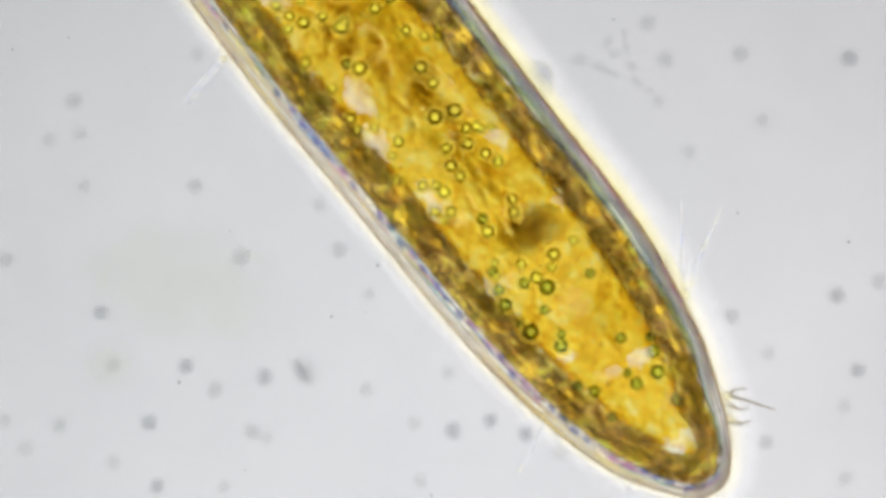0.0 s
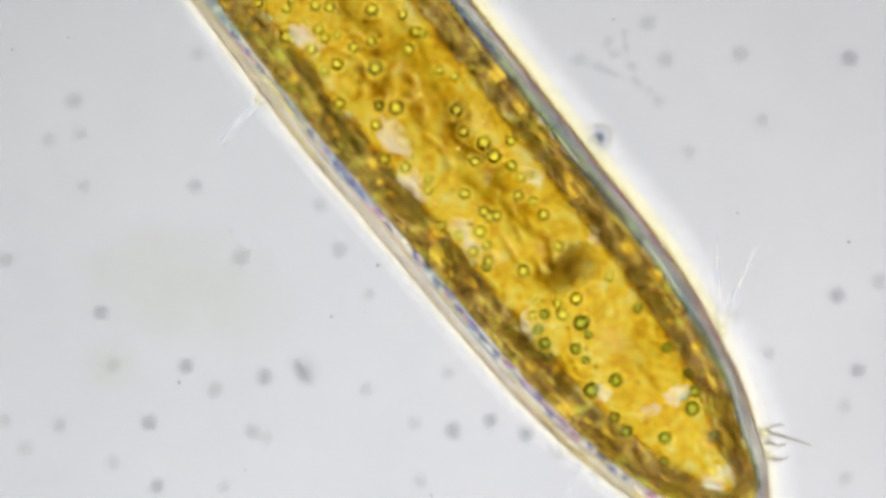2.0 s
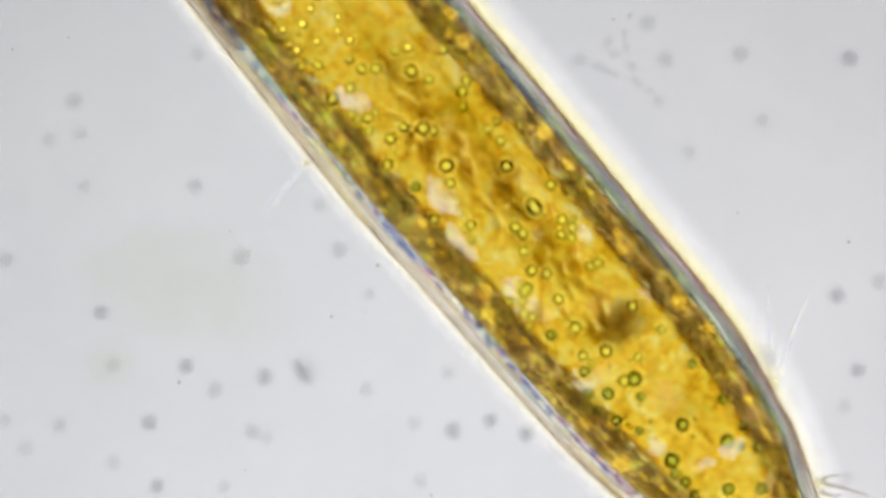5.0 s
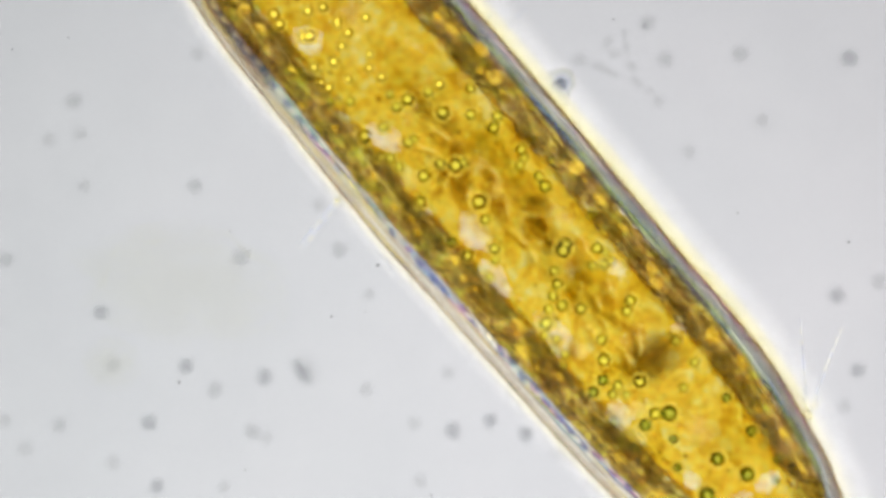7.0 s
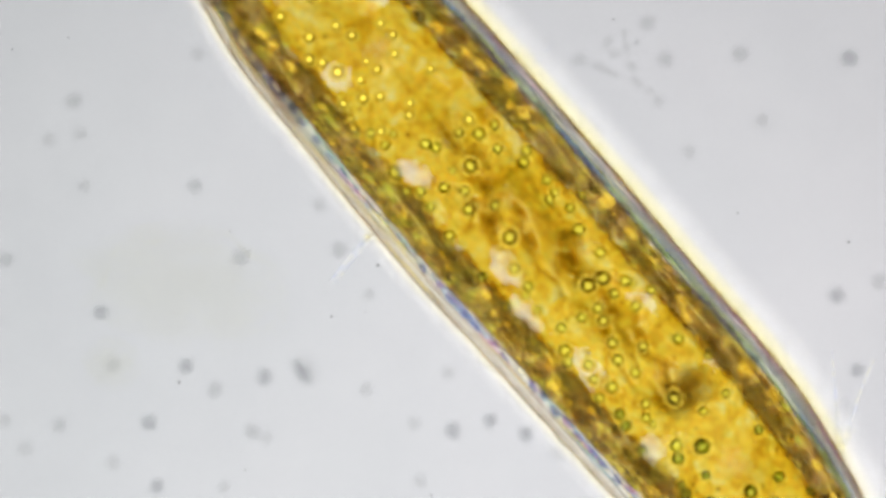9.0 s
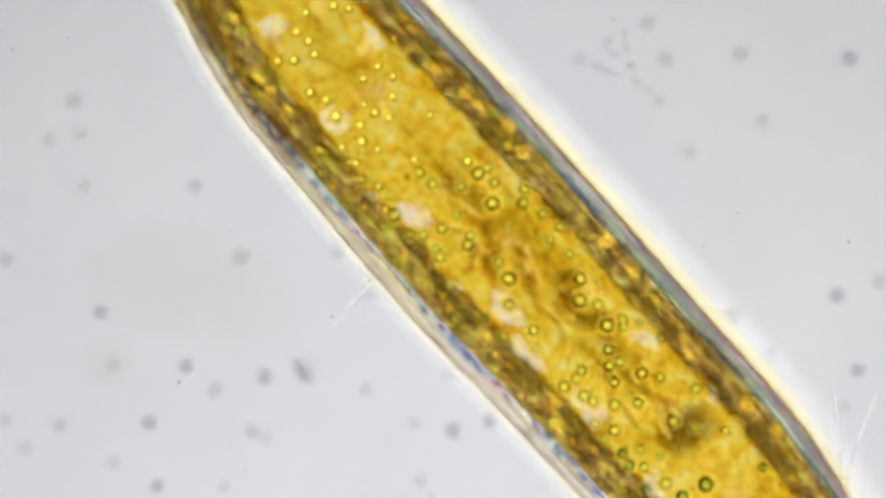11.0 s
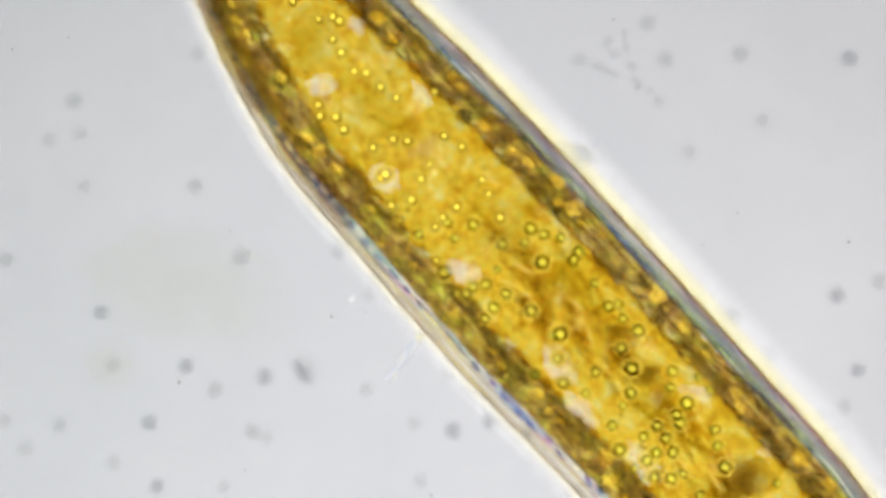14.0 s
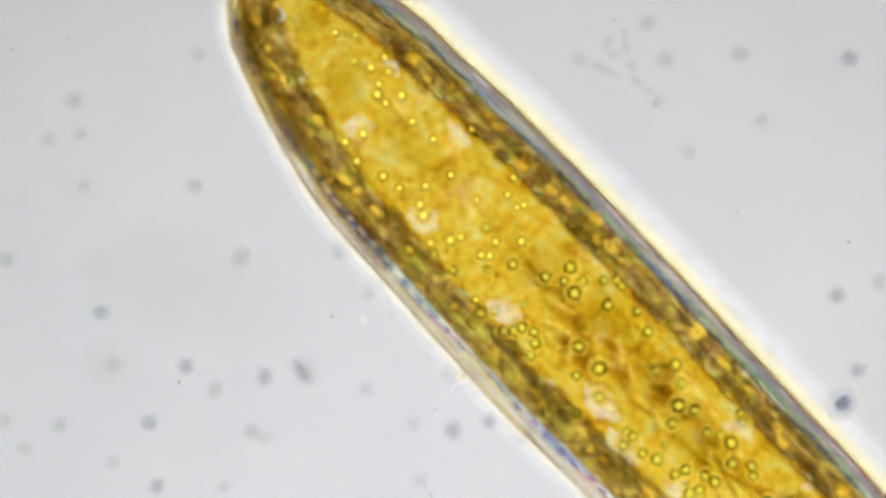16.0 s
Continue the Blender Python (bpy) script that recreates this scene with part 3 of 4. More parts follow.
build_streaks(SKIN_TEAL, 26, 75, 1.8, "left", (14, 33), "pale teal streaks along the skin")
build_streaks(STREAK_DARK, 18, 76, 1.4, "left", (16, 34), "dusky streaks along the skin")
build_streaks(STREAK_PINK, 24, 81, 2.0, "left", (18, 34), "pink streaks along the skin")
build_streaks(STREAK_YELLOW, 44, 82, 2.0, "left", (4, 26), "pale yellow streaks along the skin")
build_streaks(STREAK_BLUE, 20, 83, 1.9, "left", (16, 34), "pale blue streaks along the skin")
build_streaks(STREAK_BLUE, 40, 84, 1.8, "right", (10, 24), "pale blue streaks along the skin")
build_streaks(STREAK_PINK, 24, 85, 1.6, "right", (4, 12), "pink streaks along the skin")
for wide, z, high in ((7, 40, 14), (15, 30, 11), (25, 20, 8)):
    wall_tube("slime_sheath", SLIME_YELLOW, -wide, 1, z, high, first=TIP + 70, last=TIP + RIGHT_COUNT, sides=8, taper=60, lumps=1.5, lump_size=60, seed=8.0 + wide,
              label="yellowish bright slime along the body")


def placed(name, me, x, y, z, rx, ry, rz, turn=0.0, label=""):
    """A lump of the worm, by its half-sizes in units; turn in degrees on the plane, clockwise as seen from above."""
    ob = part(name, me, None, worm, label)
    ob.matrix_basis = Matrix.LocRotScale(local((x, y), z), Euler((0, 0, radians(-turn))), (rx * U, ry * U, rz * U))
    return ob


CELL_MESHES = [ball_mesh("wall_cell", CELL if k % 2 else CELL_DARK, 0.5, k, 3) for k in range(6)]
EDGE_MESHES = [ball_mesh("wall_cell", CELL_EDGE, 0.6, 150 + k, 3) for k in range(4)]
GOLD_MESHES = [ball_mesh("wall_cell", CELL_GOLD, 0.75, 10 + k, 3) for k in range(3)]
BEAD_MESHES = [ball_mesh("skin_bead", mat, 0.25, 20 + k, 2) for k, mat in enumerate((BEAD, BEAD, BEAD, BEAD_PINK, BEAD_WHITE))]
rng = random.Random(11)


def wall_cell(meshes, i, d, long, wide, slant=24):
    q, w = inset(i, d), INWARD[i % N]
    along = math.degrees(math.atan2(w[0], -w[1]))
    placed("wall_cell", rng.choice(meshes), q[0], q[1], band_height(i, d) - 2, long, wide, 7, along + rng.uniform(-slant, slant))


i = 0
while i < N:
    side = 9 * (1 - LEFTNESS[i])
    for lo, hi, p in ((42, 56, 0.7), (56, 74, 0.75), (72, 86, 0.75)):
        if rng.random() < p:
            wall_cell(CELL_MESHES, i, rng.uniform(lo, hi) - side, rng.uniform(13, 26), rng.uniform(8, 16))
    if rng.random() < 0.5 and TIP_AWAY[i] > 60:
        big = rng.uniform(8, 17)
        wall_cell(GOLD_MESHES, i, rng.gauss(66, 9) - side, big, big * rng.uniform(0.45, 0.9))
    if rng.random() < 0.6 and TIP_AWAY[i] > 90:
        wall_cell(EDGE_MESHES, i, rng.uniform(80, 94) - 1.4 * side, rng.uniform(15, 34), rng.uniform(8, 15), 30)
    i += rng.randint(6, 9)
k = 6
while k < LEFT_COUNT - 4:
    i = (TAIL + k) % N
    q, w = inset(i, rng.uniform(24, 31)), INWARD[i]
    along = math.degrees(math.atan2(w[0], -w[1]))
    placed("skin_bead", rng.choice(BEAD_MESHES), q[0], q[1], 70, rng.uniform(10, 17), rng.uniform(4.5, 7.5), 5, along + rng.uniform(-12, 16))
    k += rng.randint(6, 9)

for x, y, long, wide, turn in ((1072, 432, 52, 15, 50), (1108, 488, 34, 13, 48), (1216, 668, 50, 17, 68), (1232, 712, 30, 12, 72), (540, 158, 56, 17, 50), (655, 290, 52, 20, 48), (752, 412, 54, 20, 52),
                               (850, 532, 40, 14, 45), (985, 700, 46, 14, 40), (880, 178, 30, 13, 58), (920, 226, 30, 13, 55), (985, 318, 40, 14, 50)):
    placed("wall_cell", EDGE_MESHES[int(x) % 4], x, y, 104, long, wide, 7, turn)
for x, y, long, wide, turn in ((436, 40, 60, 26, 78), (440, 95, 54, 22, 68), (466, 128, 60, 28, 64), (476, 180, 56, 22, 62), (512, 205, 54, 26, 60), (522, 250, 54, 22, 58),
                               (556, 284, 56, 24, 56), (590, 345, 54, 24, 54), (632, 395, 56, 24, 54), (668, 445, 50, 20, 52)):
    x, y = early(x, y)
    placed("wall_cell", CELL_MESHES[int(x) % 6], x, y, 104, long, wide, 7, turn + 4.7)

CLOUD_MESHES = [ball_mesh("gut_cloud", CLOUD, 0.3, 30 + k) for k in range(3)]
THIN_MESHES = [ball_mesh("gut_cloud", CLOUD_THIN, 0.3, 40 + k) for k in range(3)]
PALE_MESHES = [ball_mesh("vacuole", VACUOLE, 0.7, 50 + k) for k in range(4)]


def on_gut(meshes, name, spots, sink, thick, label, late=False):
    for k, (x, y, rx, ry, turn) in enumerate(spots):
        if late:
            x, y = early(x, y)
            turn += 4.7
        fit = 0.98 if name == "vacuole" else 1.0
        placed(name, meshes[k % len(meshes)], x, y, gut_top(x, y) - sink, fit * rx, fit * ry, thick, turn, label)


on_gut([ball_mesh("gut_cloud", CLOUD_DARK, 0.3, 33)], "gut_cloud", [(942, 404, 60, 48, -30)], 3, 10, "blackish brown gut content")
on_gut(CLOUD_MESHES, "gut_cloud", [(770, 206, 36, 20, 10), (745, 119, 22, 13, 0), (738, 170, 30, 26, 30), (618, 84, 26, 34, 0),
       (585, 55, 20, 14, 20), (612, 30, 18, 22, 0), (800, 195, 20, 14, 0)], 3, 10, "dark brown gut content")
on_gut(THIN_MESHES, "gut_cloud", [(900, 425, 70, 40, 20), (690, 150, 70, 60, 30), (860, 300, 100, 30, 45), (640, 40, 60, 70, 0), (1060, 560, 70, 50, 30), (800, 280, 90, 26, 50),
       (1150, 790, 70, 30, 40), (690, 60, 30, 80, -30)], 6, 12, "olive gut content")
on_gut(CLOUD_MESHES, "gut_cloud", [(1165, 665, 40, 26, 30), (1190, 705, 50, 24, 40), (1224, 728, 22, 18, 0), (1000, 520, 36, 24, 60), (955, 490, 34, 22, 40), (1245, 775, 36, 18, 40)],
       3, 10, "dark brown gut content", True)
on_gut(THIN_MESHES, "gut_cloud", [(940, 470, 50, 90, -40), (1060, 560, 70, 60, 0), (1150, 640, 60, 44, 20), (1240, 790, 90, 50, 45), (705, 245, 70, 46, 40), (610, 150, 40, 70, 0),
       (780, 310, 70, 40, 40), (1000, 450, 50, 40, 0), (550, 40, 40, 40, 0)], 6, 12, "olive gut content", True)
on_gut(PALE_MESHES, "vacuole", [(668, 250, 24, 38, -30), (868, 245, 40, 20, 15), (772, 350, 26, 46, -30), (880, 497, 22, 34, 10), (1110, 640, 42, 18, -30), (985, 358, 26, 14, -20),
       (1000, 622, 18, 22, 0), (1196, 672, 7, 44, -14), (1194, 775, 22, 26, -20), (1222, 828, 30, 12, -25), (1225, 770, 14, 40, -15), (640, 165, 30, 40, -30), (545, 130, 22, 14, 20), (760, 30, 18, 26, 0)], 2, 9, "pale whitish clear vacuole")
on_gut(PALE_MESHES, "vacuole", [(752, 385, 30, 26, 0), (900, 552, 40, 20, 20), (640, 225, 32, 20, -20), (810, 245, 34, 16, 60),
       (690, 130, 18, 28, 0), (500, 25, 18, 26, 10)], 2, 9, "pale whitish clear vacuole", True)

HAZE_MESHES = [ball_mesh("gut_cloud", HAZE, 0.6, 140 + k) for k in range(4)]
rng = random.Random(37)
for _ in range(36):
    c, w = SPINE[rng.randrange(len(SPINE))], rng.uniform(-1, 1)
    x, y = c[0] + 100 * w * 0.76, c[1] - 100 * w * 0.64
    if rim_distance(x, y) > GUT_EDGE + 16:
        r = rng.uniform(22, 48)
        placed("gut_cloud", rng.choice(HAZE_MESHES), x, y, gut_top(x, y) - 3, r, r * rng.uniform(0.4, 0.8), 8, rng.uniform(0, 180), "pale hazy gut content")


def strand(name, points, z, r0, r1, material, label="", parent=None):
    """A tapered, smoothly bent strand through places of the field."""
    p = np.array(points, float)
    n, steps, verts, faces = len(p), 8, [], []
    path = []
    for k in range(n - 1):
        a, b, c, d = p[max(k - 1, 0)], p[k], p[k + 1], p[min(k + 2, n - 1)]
        for f in np.linspace(0, 1, steps, endpoint=(k == n - 2)):
            path.append(0.5 * (2 * b + (c - a) * f + (2 * a - 5 * b + 4 * c - d) * f * f + (3 * b - a - 3 * c + d) * f ** 3))
    path = np.array(path)
    side = np.gradient(path, axis=0)
    side = np.stack([-side[:, 1], side[:, 0]], 1) / np.linalg.norm(side, axis=1)[:, None]
    m = len(path)
    for k in range(m):
        r = r0 + (r1 - r0) * k / (m - 1)
        zz = z(path[k]) if callable(z) else z
        for j in range(6):
            a = math.tau * j / 6
            verts.append(local(path[k] + side[k] * r * math.cos(a), zz + r * math.sin(a)))
    for k in range(m - 1):
        for j in range(6):
            faces.append((6 * k + j, 6 * k + (j + 1) % 6, 6 * k + 6 + (j + 1) % 6, 6 * k + 6 + j))
    faces += [tuple(reversed(range(6))), tuple(6 * (m - 1) + j for j in range(6))]
    return part(name, mesh_of(name, verts, faces, material), material, parent or worm, label)


on_gut(THIN_MESHES, "gut_fold", [(755, 245, 62, 6, 48), (822, 285, 44, 6, 44), (728, 70, 52, 6, 62), (700, 58, 44, 5, 70), (604, 62, 36, 6, 95), (662, 175, 40, 6, 45), (690, 20, 50, 6, 65),
       (880, 420, 60, 7, 40), (860, 330, 50, 6, 45), (1080, 600, 50, 7, 50), (560, 60, 40, 6, 60), (650, 110, 34, 6, 100)], 1, 8, "faint dark fold in the gut")
on_gut(THIN_MESHES, "gut_fold", [(940, 475, 90, 7, 50), (1065, 545, 34, 7, -50), (1175, 700, 80, 8, 48), (1215, 790, 74, 7, 47), (860, 385, 52, 6, 50), (1060, 510, 60, 7, 55),
       (985, 560, 50, 6, 45), (760, 300, 54, 6, 30), (640, 120, 50, 6, 60), (1130, 610, 40, 6, 100), (700, 200, 50, 6, 50), (1290, 840, 60, 7, 45)], 1, 8, "faint dark fold in the gut", True)

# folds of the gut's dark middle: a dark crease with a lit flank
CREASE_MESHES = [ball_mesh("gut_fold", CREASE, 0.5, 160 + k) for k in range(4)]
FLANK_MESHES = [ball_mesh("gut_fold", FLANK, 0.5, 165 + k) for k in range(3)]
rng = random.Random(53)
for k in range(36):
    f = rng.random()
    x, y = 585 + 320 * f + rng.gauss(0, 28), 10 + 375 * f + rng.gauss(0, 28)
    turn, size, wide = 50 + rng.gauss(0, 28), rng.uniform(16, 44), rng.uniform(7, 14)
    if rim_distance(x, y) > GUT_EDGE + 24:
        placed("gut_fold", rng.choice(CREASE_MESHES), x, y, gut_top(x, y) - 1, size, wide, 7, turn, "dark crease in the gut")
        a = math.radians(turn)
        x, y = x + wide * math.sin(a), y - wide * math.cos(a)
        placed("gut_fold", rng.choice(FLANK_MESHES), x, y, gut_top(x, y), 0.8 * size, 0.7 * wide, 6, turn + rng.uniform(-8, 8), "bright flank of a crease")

# bristles
for points, r in (([(398, 100), (360, 140), (323, 180)], 3.8), ([(400, 105), (366, 144), (332, 184)], 3.0),
                  ([(1212, 522), (1208, 440), (1206, 350)], 3.2), ([(1216, 518), (1246, 440), (1279, 369)], 3.4), ([(1212, 520), (1228, 505), (1240, 490)], 2.0),
                  ([(1288, 700), (1330, 712), (1374, 727)], 3.0), ([(1288, 698), (1305, 690), (1322, 688)], 2.6), ([(1290, 716), (1310, 725), (1326, 722)], 2.6),
                  ([(1294, 745), (1312, 750), (1330, 746)], 3.4), ([(960, 738), (940, 735), (926, 742)], 2.2), ([(964, 742), (945, 790), (918, 838)], 1.8),
                  ([(968, 746), (985, 775), (992, 806)], 1.6), ([(1120, 855), (1112, 866), (1108, 880)], 1.6)):
    stiff = points[0][0] > 1280
    strand("bristle", points, 46, r * (1.4 if stiff else 1.3), 1.2, BRISTLE_THICK if stiff else BRISTLE, "stiff brownish bristle" if stiff else "thin glassy bristle")
for points, r in (([(1098, 350), (1112, 330), (1128, 308)], 1.5), ([(803, 86), (808, 76), (813, 66)], 2.0), ([(524, 292), (510, 284), (496, 268)], 2.2),
                  ([(1060, 335), (1066, 328), (1070, 318)], 2.0)):
    strand("bristle", [early(*q) for q in points], 46, r, 0.8, BRISTLE, "thin glassy bristle")
TUFT_MESH = ball_mesh("bristle_root", ROOT, 0.4, 61)
for x, y, r in ((1212, 520, 10), (1288, 702, 9), (1296, 744, 8), (962, 738, 7), (394, 104, 6)):
    placed("bristle_root", TUFT_MESH, x, y, 46, r, r * 0.8, 7, 20, "pale root of a bristle tuft")

# small granules in the gut
GRAIN_MESHES = [ball_mesh("granule", GRANULE, 0.3, 130, 2), ball_mesh("granule", GRANULE, 0.3, 131, 2), ball_mesh("granule", GRANULE_PALE, 0.3, 132, 2)]
rng = random.Random(23)
for _ in range(130):
    c, w = SPINE[rng.randrange(len(SPINE))], rng.uniform(-1, 1)
    x, y = c[0] + 95 * w * 0.76, c[1] - 95 * w * 0.64
    if rim_distance(x, y) > GUT_EDGE + 8:
        r = rng.uniform(2.2, 5.0)
        placed("granule", rng.choice(GRAIN_MESHES), x, y, gut_top(x, y), r, r * rng.uniform(0.7, 1.0), 3, rng.uniform(0, 180))

# ---- oil drops that drift inside the worm ----
DROP_MESHES = [ball_mesh("oil_drop", mat, 0.0, 0, 3) for mat in (OIL, OIL_GOLD, OIL_MID)]
DROP_LABELS = ("dark green oil drop", "bright golden oil drop", "yellow-green oil drop")


def ring_mesh(name, material, major, minor, flat):
    segs, sides = 24, 8
    verts = [((major + minor * math.cos(math.tau * j / sides)) * math.cos(math.tau * k / segs), (major + minor * math.cos(math.tau * j / sides)) * math.sin(math.tau * k / segs),
              flat * math.sin(math.tau * j / sides)) for k in range(segs) for j in range(sides)]
    faces = [(k * sides + j, ((k + 1) % segs) * sides + j, ((k + 1) % segs) * sides + (j + 1) % sides, k * sides + (j + 1) % sides) for k in range(segs) for j in range(sides)]
    return mesh_of(name, verts, faces, material)


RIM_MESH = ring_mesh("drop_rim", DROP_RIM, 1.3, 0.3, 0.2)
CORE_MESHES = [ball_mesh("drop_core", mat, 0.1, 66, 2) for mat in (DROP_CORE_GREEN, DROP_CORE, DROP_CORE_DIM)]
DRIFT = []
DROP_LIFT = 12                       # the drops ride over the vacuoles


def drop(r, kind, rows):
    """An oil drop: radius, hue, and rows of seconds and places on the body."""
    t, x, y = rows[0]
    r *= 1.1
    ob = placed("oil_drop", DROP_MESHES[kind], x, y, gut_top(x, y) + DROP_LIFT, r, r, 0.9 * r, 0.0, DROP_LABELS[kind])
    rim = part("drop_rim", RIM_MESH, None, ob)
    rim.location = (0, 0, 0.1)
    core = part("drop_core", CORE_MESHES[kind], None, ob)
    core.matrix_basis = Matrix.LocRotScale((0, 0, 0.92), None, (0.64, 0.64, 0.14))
    if len(rows) > 1:
        DRIFT.append((ob, rows))


drop(9.2, 2, [(0, 490, 13), (1.2, 491, 10), (2.4, 497, 22), (3.5, 507, 31), (6.5, 511, 18), (7, 525, 8), (8.5, 535, 25), (14.5, 518, 20), (16, 512, 26)])
drop(8.8, 2, [(0, 514, 31), (1.2, 514, 10), (2.4, 498, -26), (3.5, 477, -30), (6.5, 486, -21), (7, 483, -21), (8.5, 453, -1), (11, 454, -9), (12, 458, -4), (12.3, 468, -4), (13.5, 493, 10), (14.5, 497, 30)])
drop(7.8, 2, [(0, 512, 55), (1.2, 513, 49), (2.4, 518, 55), (3.5, 517, 54), (7, 508, 49), (8.5, 508, 56), (11, 518, 58), (12, 508, 45), (12.3, 518, 51), (14.5, 460, 24), (16, 467, -7)])
drop(7.8, 2, [(0, 775, 65), (1.2, 784, 71), (2.4, 768, 41), (8.5, 727, 44), (11, 738, 34), (12, 709, 34), (12.3, 713, 23), (13.5, 716, 26), (14.5, 705, 40), (16, 717, 18)])
drop(12.0, 2, [(0, 638, 124), (1.2, 643, 122), (2.4, 642, 121), (3.5, 645, 119), (7, 645, 118), (11, 642, 119), (12, 637, 117), (12.3, 643, 120), (16, 639, 110)])
drop(10.4, 2, [(0, 745, 122), (1.2, 746, 122), (2.4, 749, 128), (6.5, 753, 105), (7, 763, 95), (11, 768, 128), (13.5, 757, 125), (14.5, 804, 120), (16, 774, 117)])
drop(11.6, 2, [(0, 805, 197), (1.2, 815, 205), (2.4, 809, 210), (3.5, 796, 216), (6.5, 800, 182), (7, 793, 199), (8.5, 803, 197), (11, 809, 212), (12, 820, 220), (12.3, 825, 224), (13.5, 848, 244), (14.5, 857, 263)])
drop(11.7, 2, [(0, 770, 210), (1.2, 786, 207), (2.4, 797, 177), (8.5, 781, 215), (11, 764, 166), (13.5, 754, 185), (14.5, 771, 188)])
drop(9.0, 2, [(0, 825, 229), (1.2, 851, 177), (2.4, 834, 182), (3.5, 819, 172), (7, 843, 151), (8.5, 808, 151), (11, 796, 176), (12, 780, 160), (12.3, 777, 153), (13.5, 745, 149), (14.5, 754, 151), (16, 781, 151)])
drop(8.2, 2, [(0, 850, 229), (1.2, 845, 219), (2.4, 845, 232), (3.5, 845, 245), (6.5, 840, 246), (7, 839, 238), (8.5, 822, 229), (11, 837, 216), (16, 816, 240)])
drop(6.8, 2, [(0, 869, 226), (1.2, 881, 240), (2.4, 875, 240), (3.5, 866, 222), (6.5, 866, 218), (8.5, 855, 210), (13.5, 881, 214)])
drop(9.1, 2, [(0, 828, 256), (1.2, 811, 274), (2.4, 803, 333), (3.5, 813, 348), (7, 849, 369), (11, 853, 352), (12, 842, 330), (12.3, 842, 322), (13.5, 793, 335), (14.5, 794, 339)])
drop(8.8, 2, [(0, 859, 273), (1.2, 855, 276), (2.4, 854, 278), (3.5, 871, 254), (6.5, 853, 232), (7, 860, 237), (8.5, 863, 245), (11, 827, 278), (12.3, 820, 273), (13.5, 835, 277), (14.5, 833, 267), (16, 839, 248)])
drop(8.3, 2, [(0, 882, 284), (1.2, 862, 253), (2.4, 859, 245), (3.5, 857, 260), (8.5, 885, 224), (12, 911, 246), (12.3, 912, 246), (13.5, 905, 241), (14.5, 895, 237), (16, 882, 230)])
drop(8.8, 2, [(0, 790, 264), (1.2, 791, 241), (2.4, 775, 213), (6.5, 774, 279), (7, 767, 288), (8.5, 795, 273), (11, 807, 284), (12, 777, 305), (12.3, 781, 307), (13.5, 778, 311), (14.5, 768, 307), (16, 753, 309)])
drop(8.8, 2, [(0, 633, 231), (1.2, 645, 230), (2.4, 668, 225), (3.5, 701, 229), (6.5, 669, 207), (7, 669, 201), (11, 680, 212), (12.3, 686, 190), (13.5, 699, 186), (16, 687, 235)])
drop(7.7, 2, [(0, 664, 227), (1.2, 681, 239), (2.4, 701, 250), (3.5, 690, 244), (7, 669, 221), (8.5, 668, 221), (11, 670, 224), (12, 672, 234), (12.3, 680, 226), (16, 677, 225)])
drop(9.0, 2, [(0, 706, 253), (1.2, 733, 270), (2.4, 767, 274), (7, 776, 268), (8.5, 767, 265), (11, 758, 288), (12, 753, 297), (12.3, 747, 288), (13.5, 800, 290), (16, 772, 302)])
drop(7.2, 2, [(0, 694, 276), (1.2, 698, 271), (2.4, 694, 265), (6.5, 667, 245), (7, 658, 250), (8.5, 688, 249), (12, 679, 243), (12.3, 689, 245), (13.5, 734, 248), (14.5, 744, 255), (16, 741, 255)])
drop(8.4, 2, [(0, 748, 329), (1.2, 739, 342), (2.4, 756, 348), (3.5, 743, 350), (6.5, 752, 369), (7, 752, 357), (8.5, 767, 350), (11, 776, 344), (12, 756, 369), (12.3, 758, 363), (13.5, 759, 366), (14.5, 751, 363)])
drop(8.2, 2, [(0, 772, 329), (1.2, 788, 353), (2.4, 800, 369), (3.5, 794, 385), (7, 785, 392), (8.5, 788, 406), (11, 792, 413), (12, 790, 411), (12.3, 795, 404), (13.5, 787, 389), (14.5, 789, 377)])
drop(9.4, 2, [(0, 770, 375), (1.2, 775, 372), (2.4, 775, 376), (3.5, 772, 377), (6.5, 773, 388), (7, 765, 384), (8.5, 734, 351), (11, 760, 333), (12, 765, 333), (12.3, 769, 328), (13.5, 778, 359), (14.5, 775, 345)])
drop(8.7, 2, [(0, 798, 376), (1.2, 793, 392), (2.4, 804, 391), (3.5, 790, 364), (7, 760, 311), (8.5, 725, 280), (11, 748, 302), (12, 729, 281), (12.3, 730, 271), (13.5, 726, 286), (14.5, 715, 283), (16, 701, 267)])
drop(7.2, 2, [(0, 785, 390), (1.2, 775, 395), (2.4, 772, 398), (3.5, 774, 402), (6.5, 785, 410), (7, 780, 412), (11, 781, 409), (12, 818, 408), (12.3, 820, 403), (13.5, 830, 373), (14.5, 842, 385)])
drop(9.5, 0, [(0, 853, 388), (1.2, 824, 388), (2.4, 792, 409), (3.5, 794, 413), (6.5, 847, 437), (7, 849, 440), (8.5, 822, 440)])
drop(9.0, 2, [(0, 906, 353), (1.2, 913, 354), (2.4, 930, 372), (7, 981, 376), (8.5, 987, 351), (13.5, 909, 318), (14.5, 895, 302), (16, 889, 307)])
drop(9.8, 2, [(0, 908, 376), (1.2, 908, 325), (2.4, 895, 308), (3.5, 906, 298), (7, 903, 303), (8.5, 938, 313), (12, 845, 297), (12.3, 849, 299), (13.5, 839, 296), (14.5, 839, 286), (16, 855, 299)])
drop(7.3, 2, [(0, 1013, 426), (8.5, 1012, 414), (12.3, 1002, 411)])
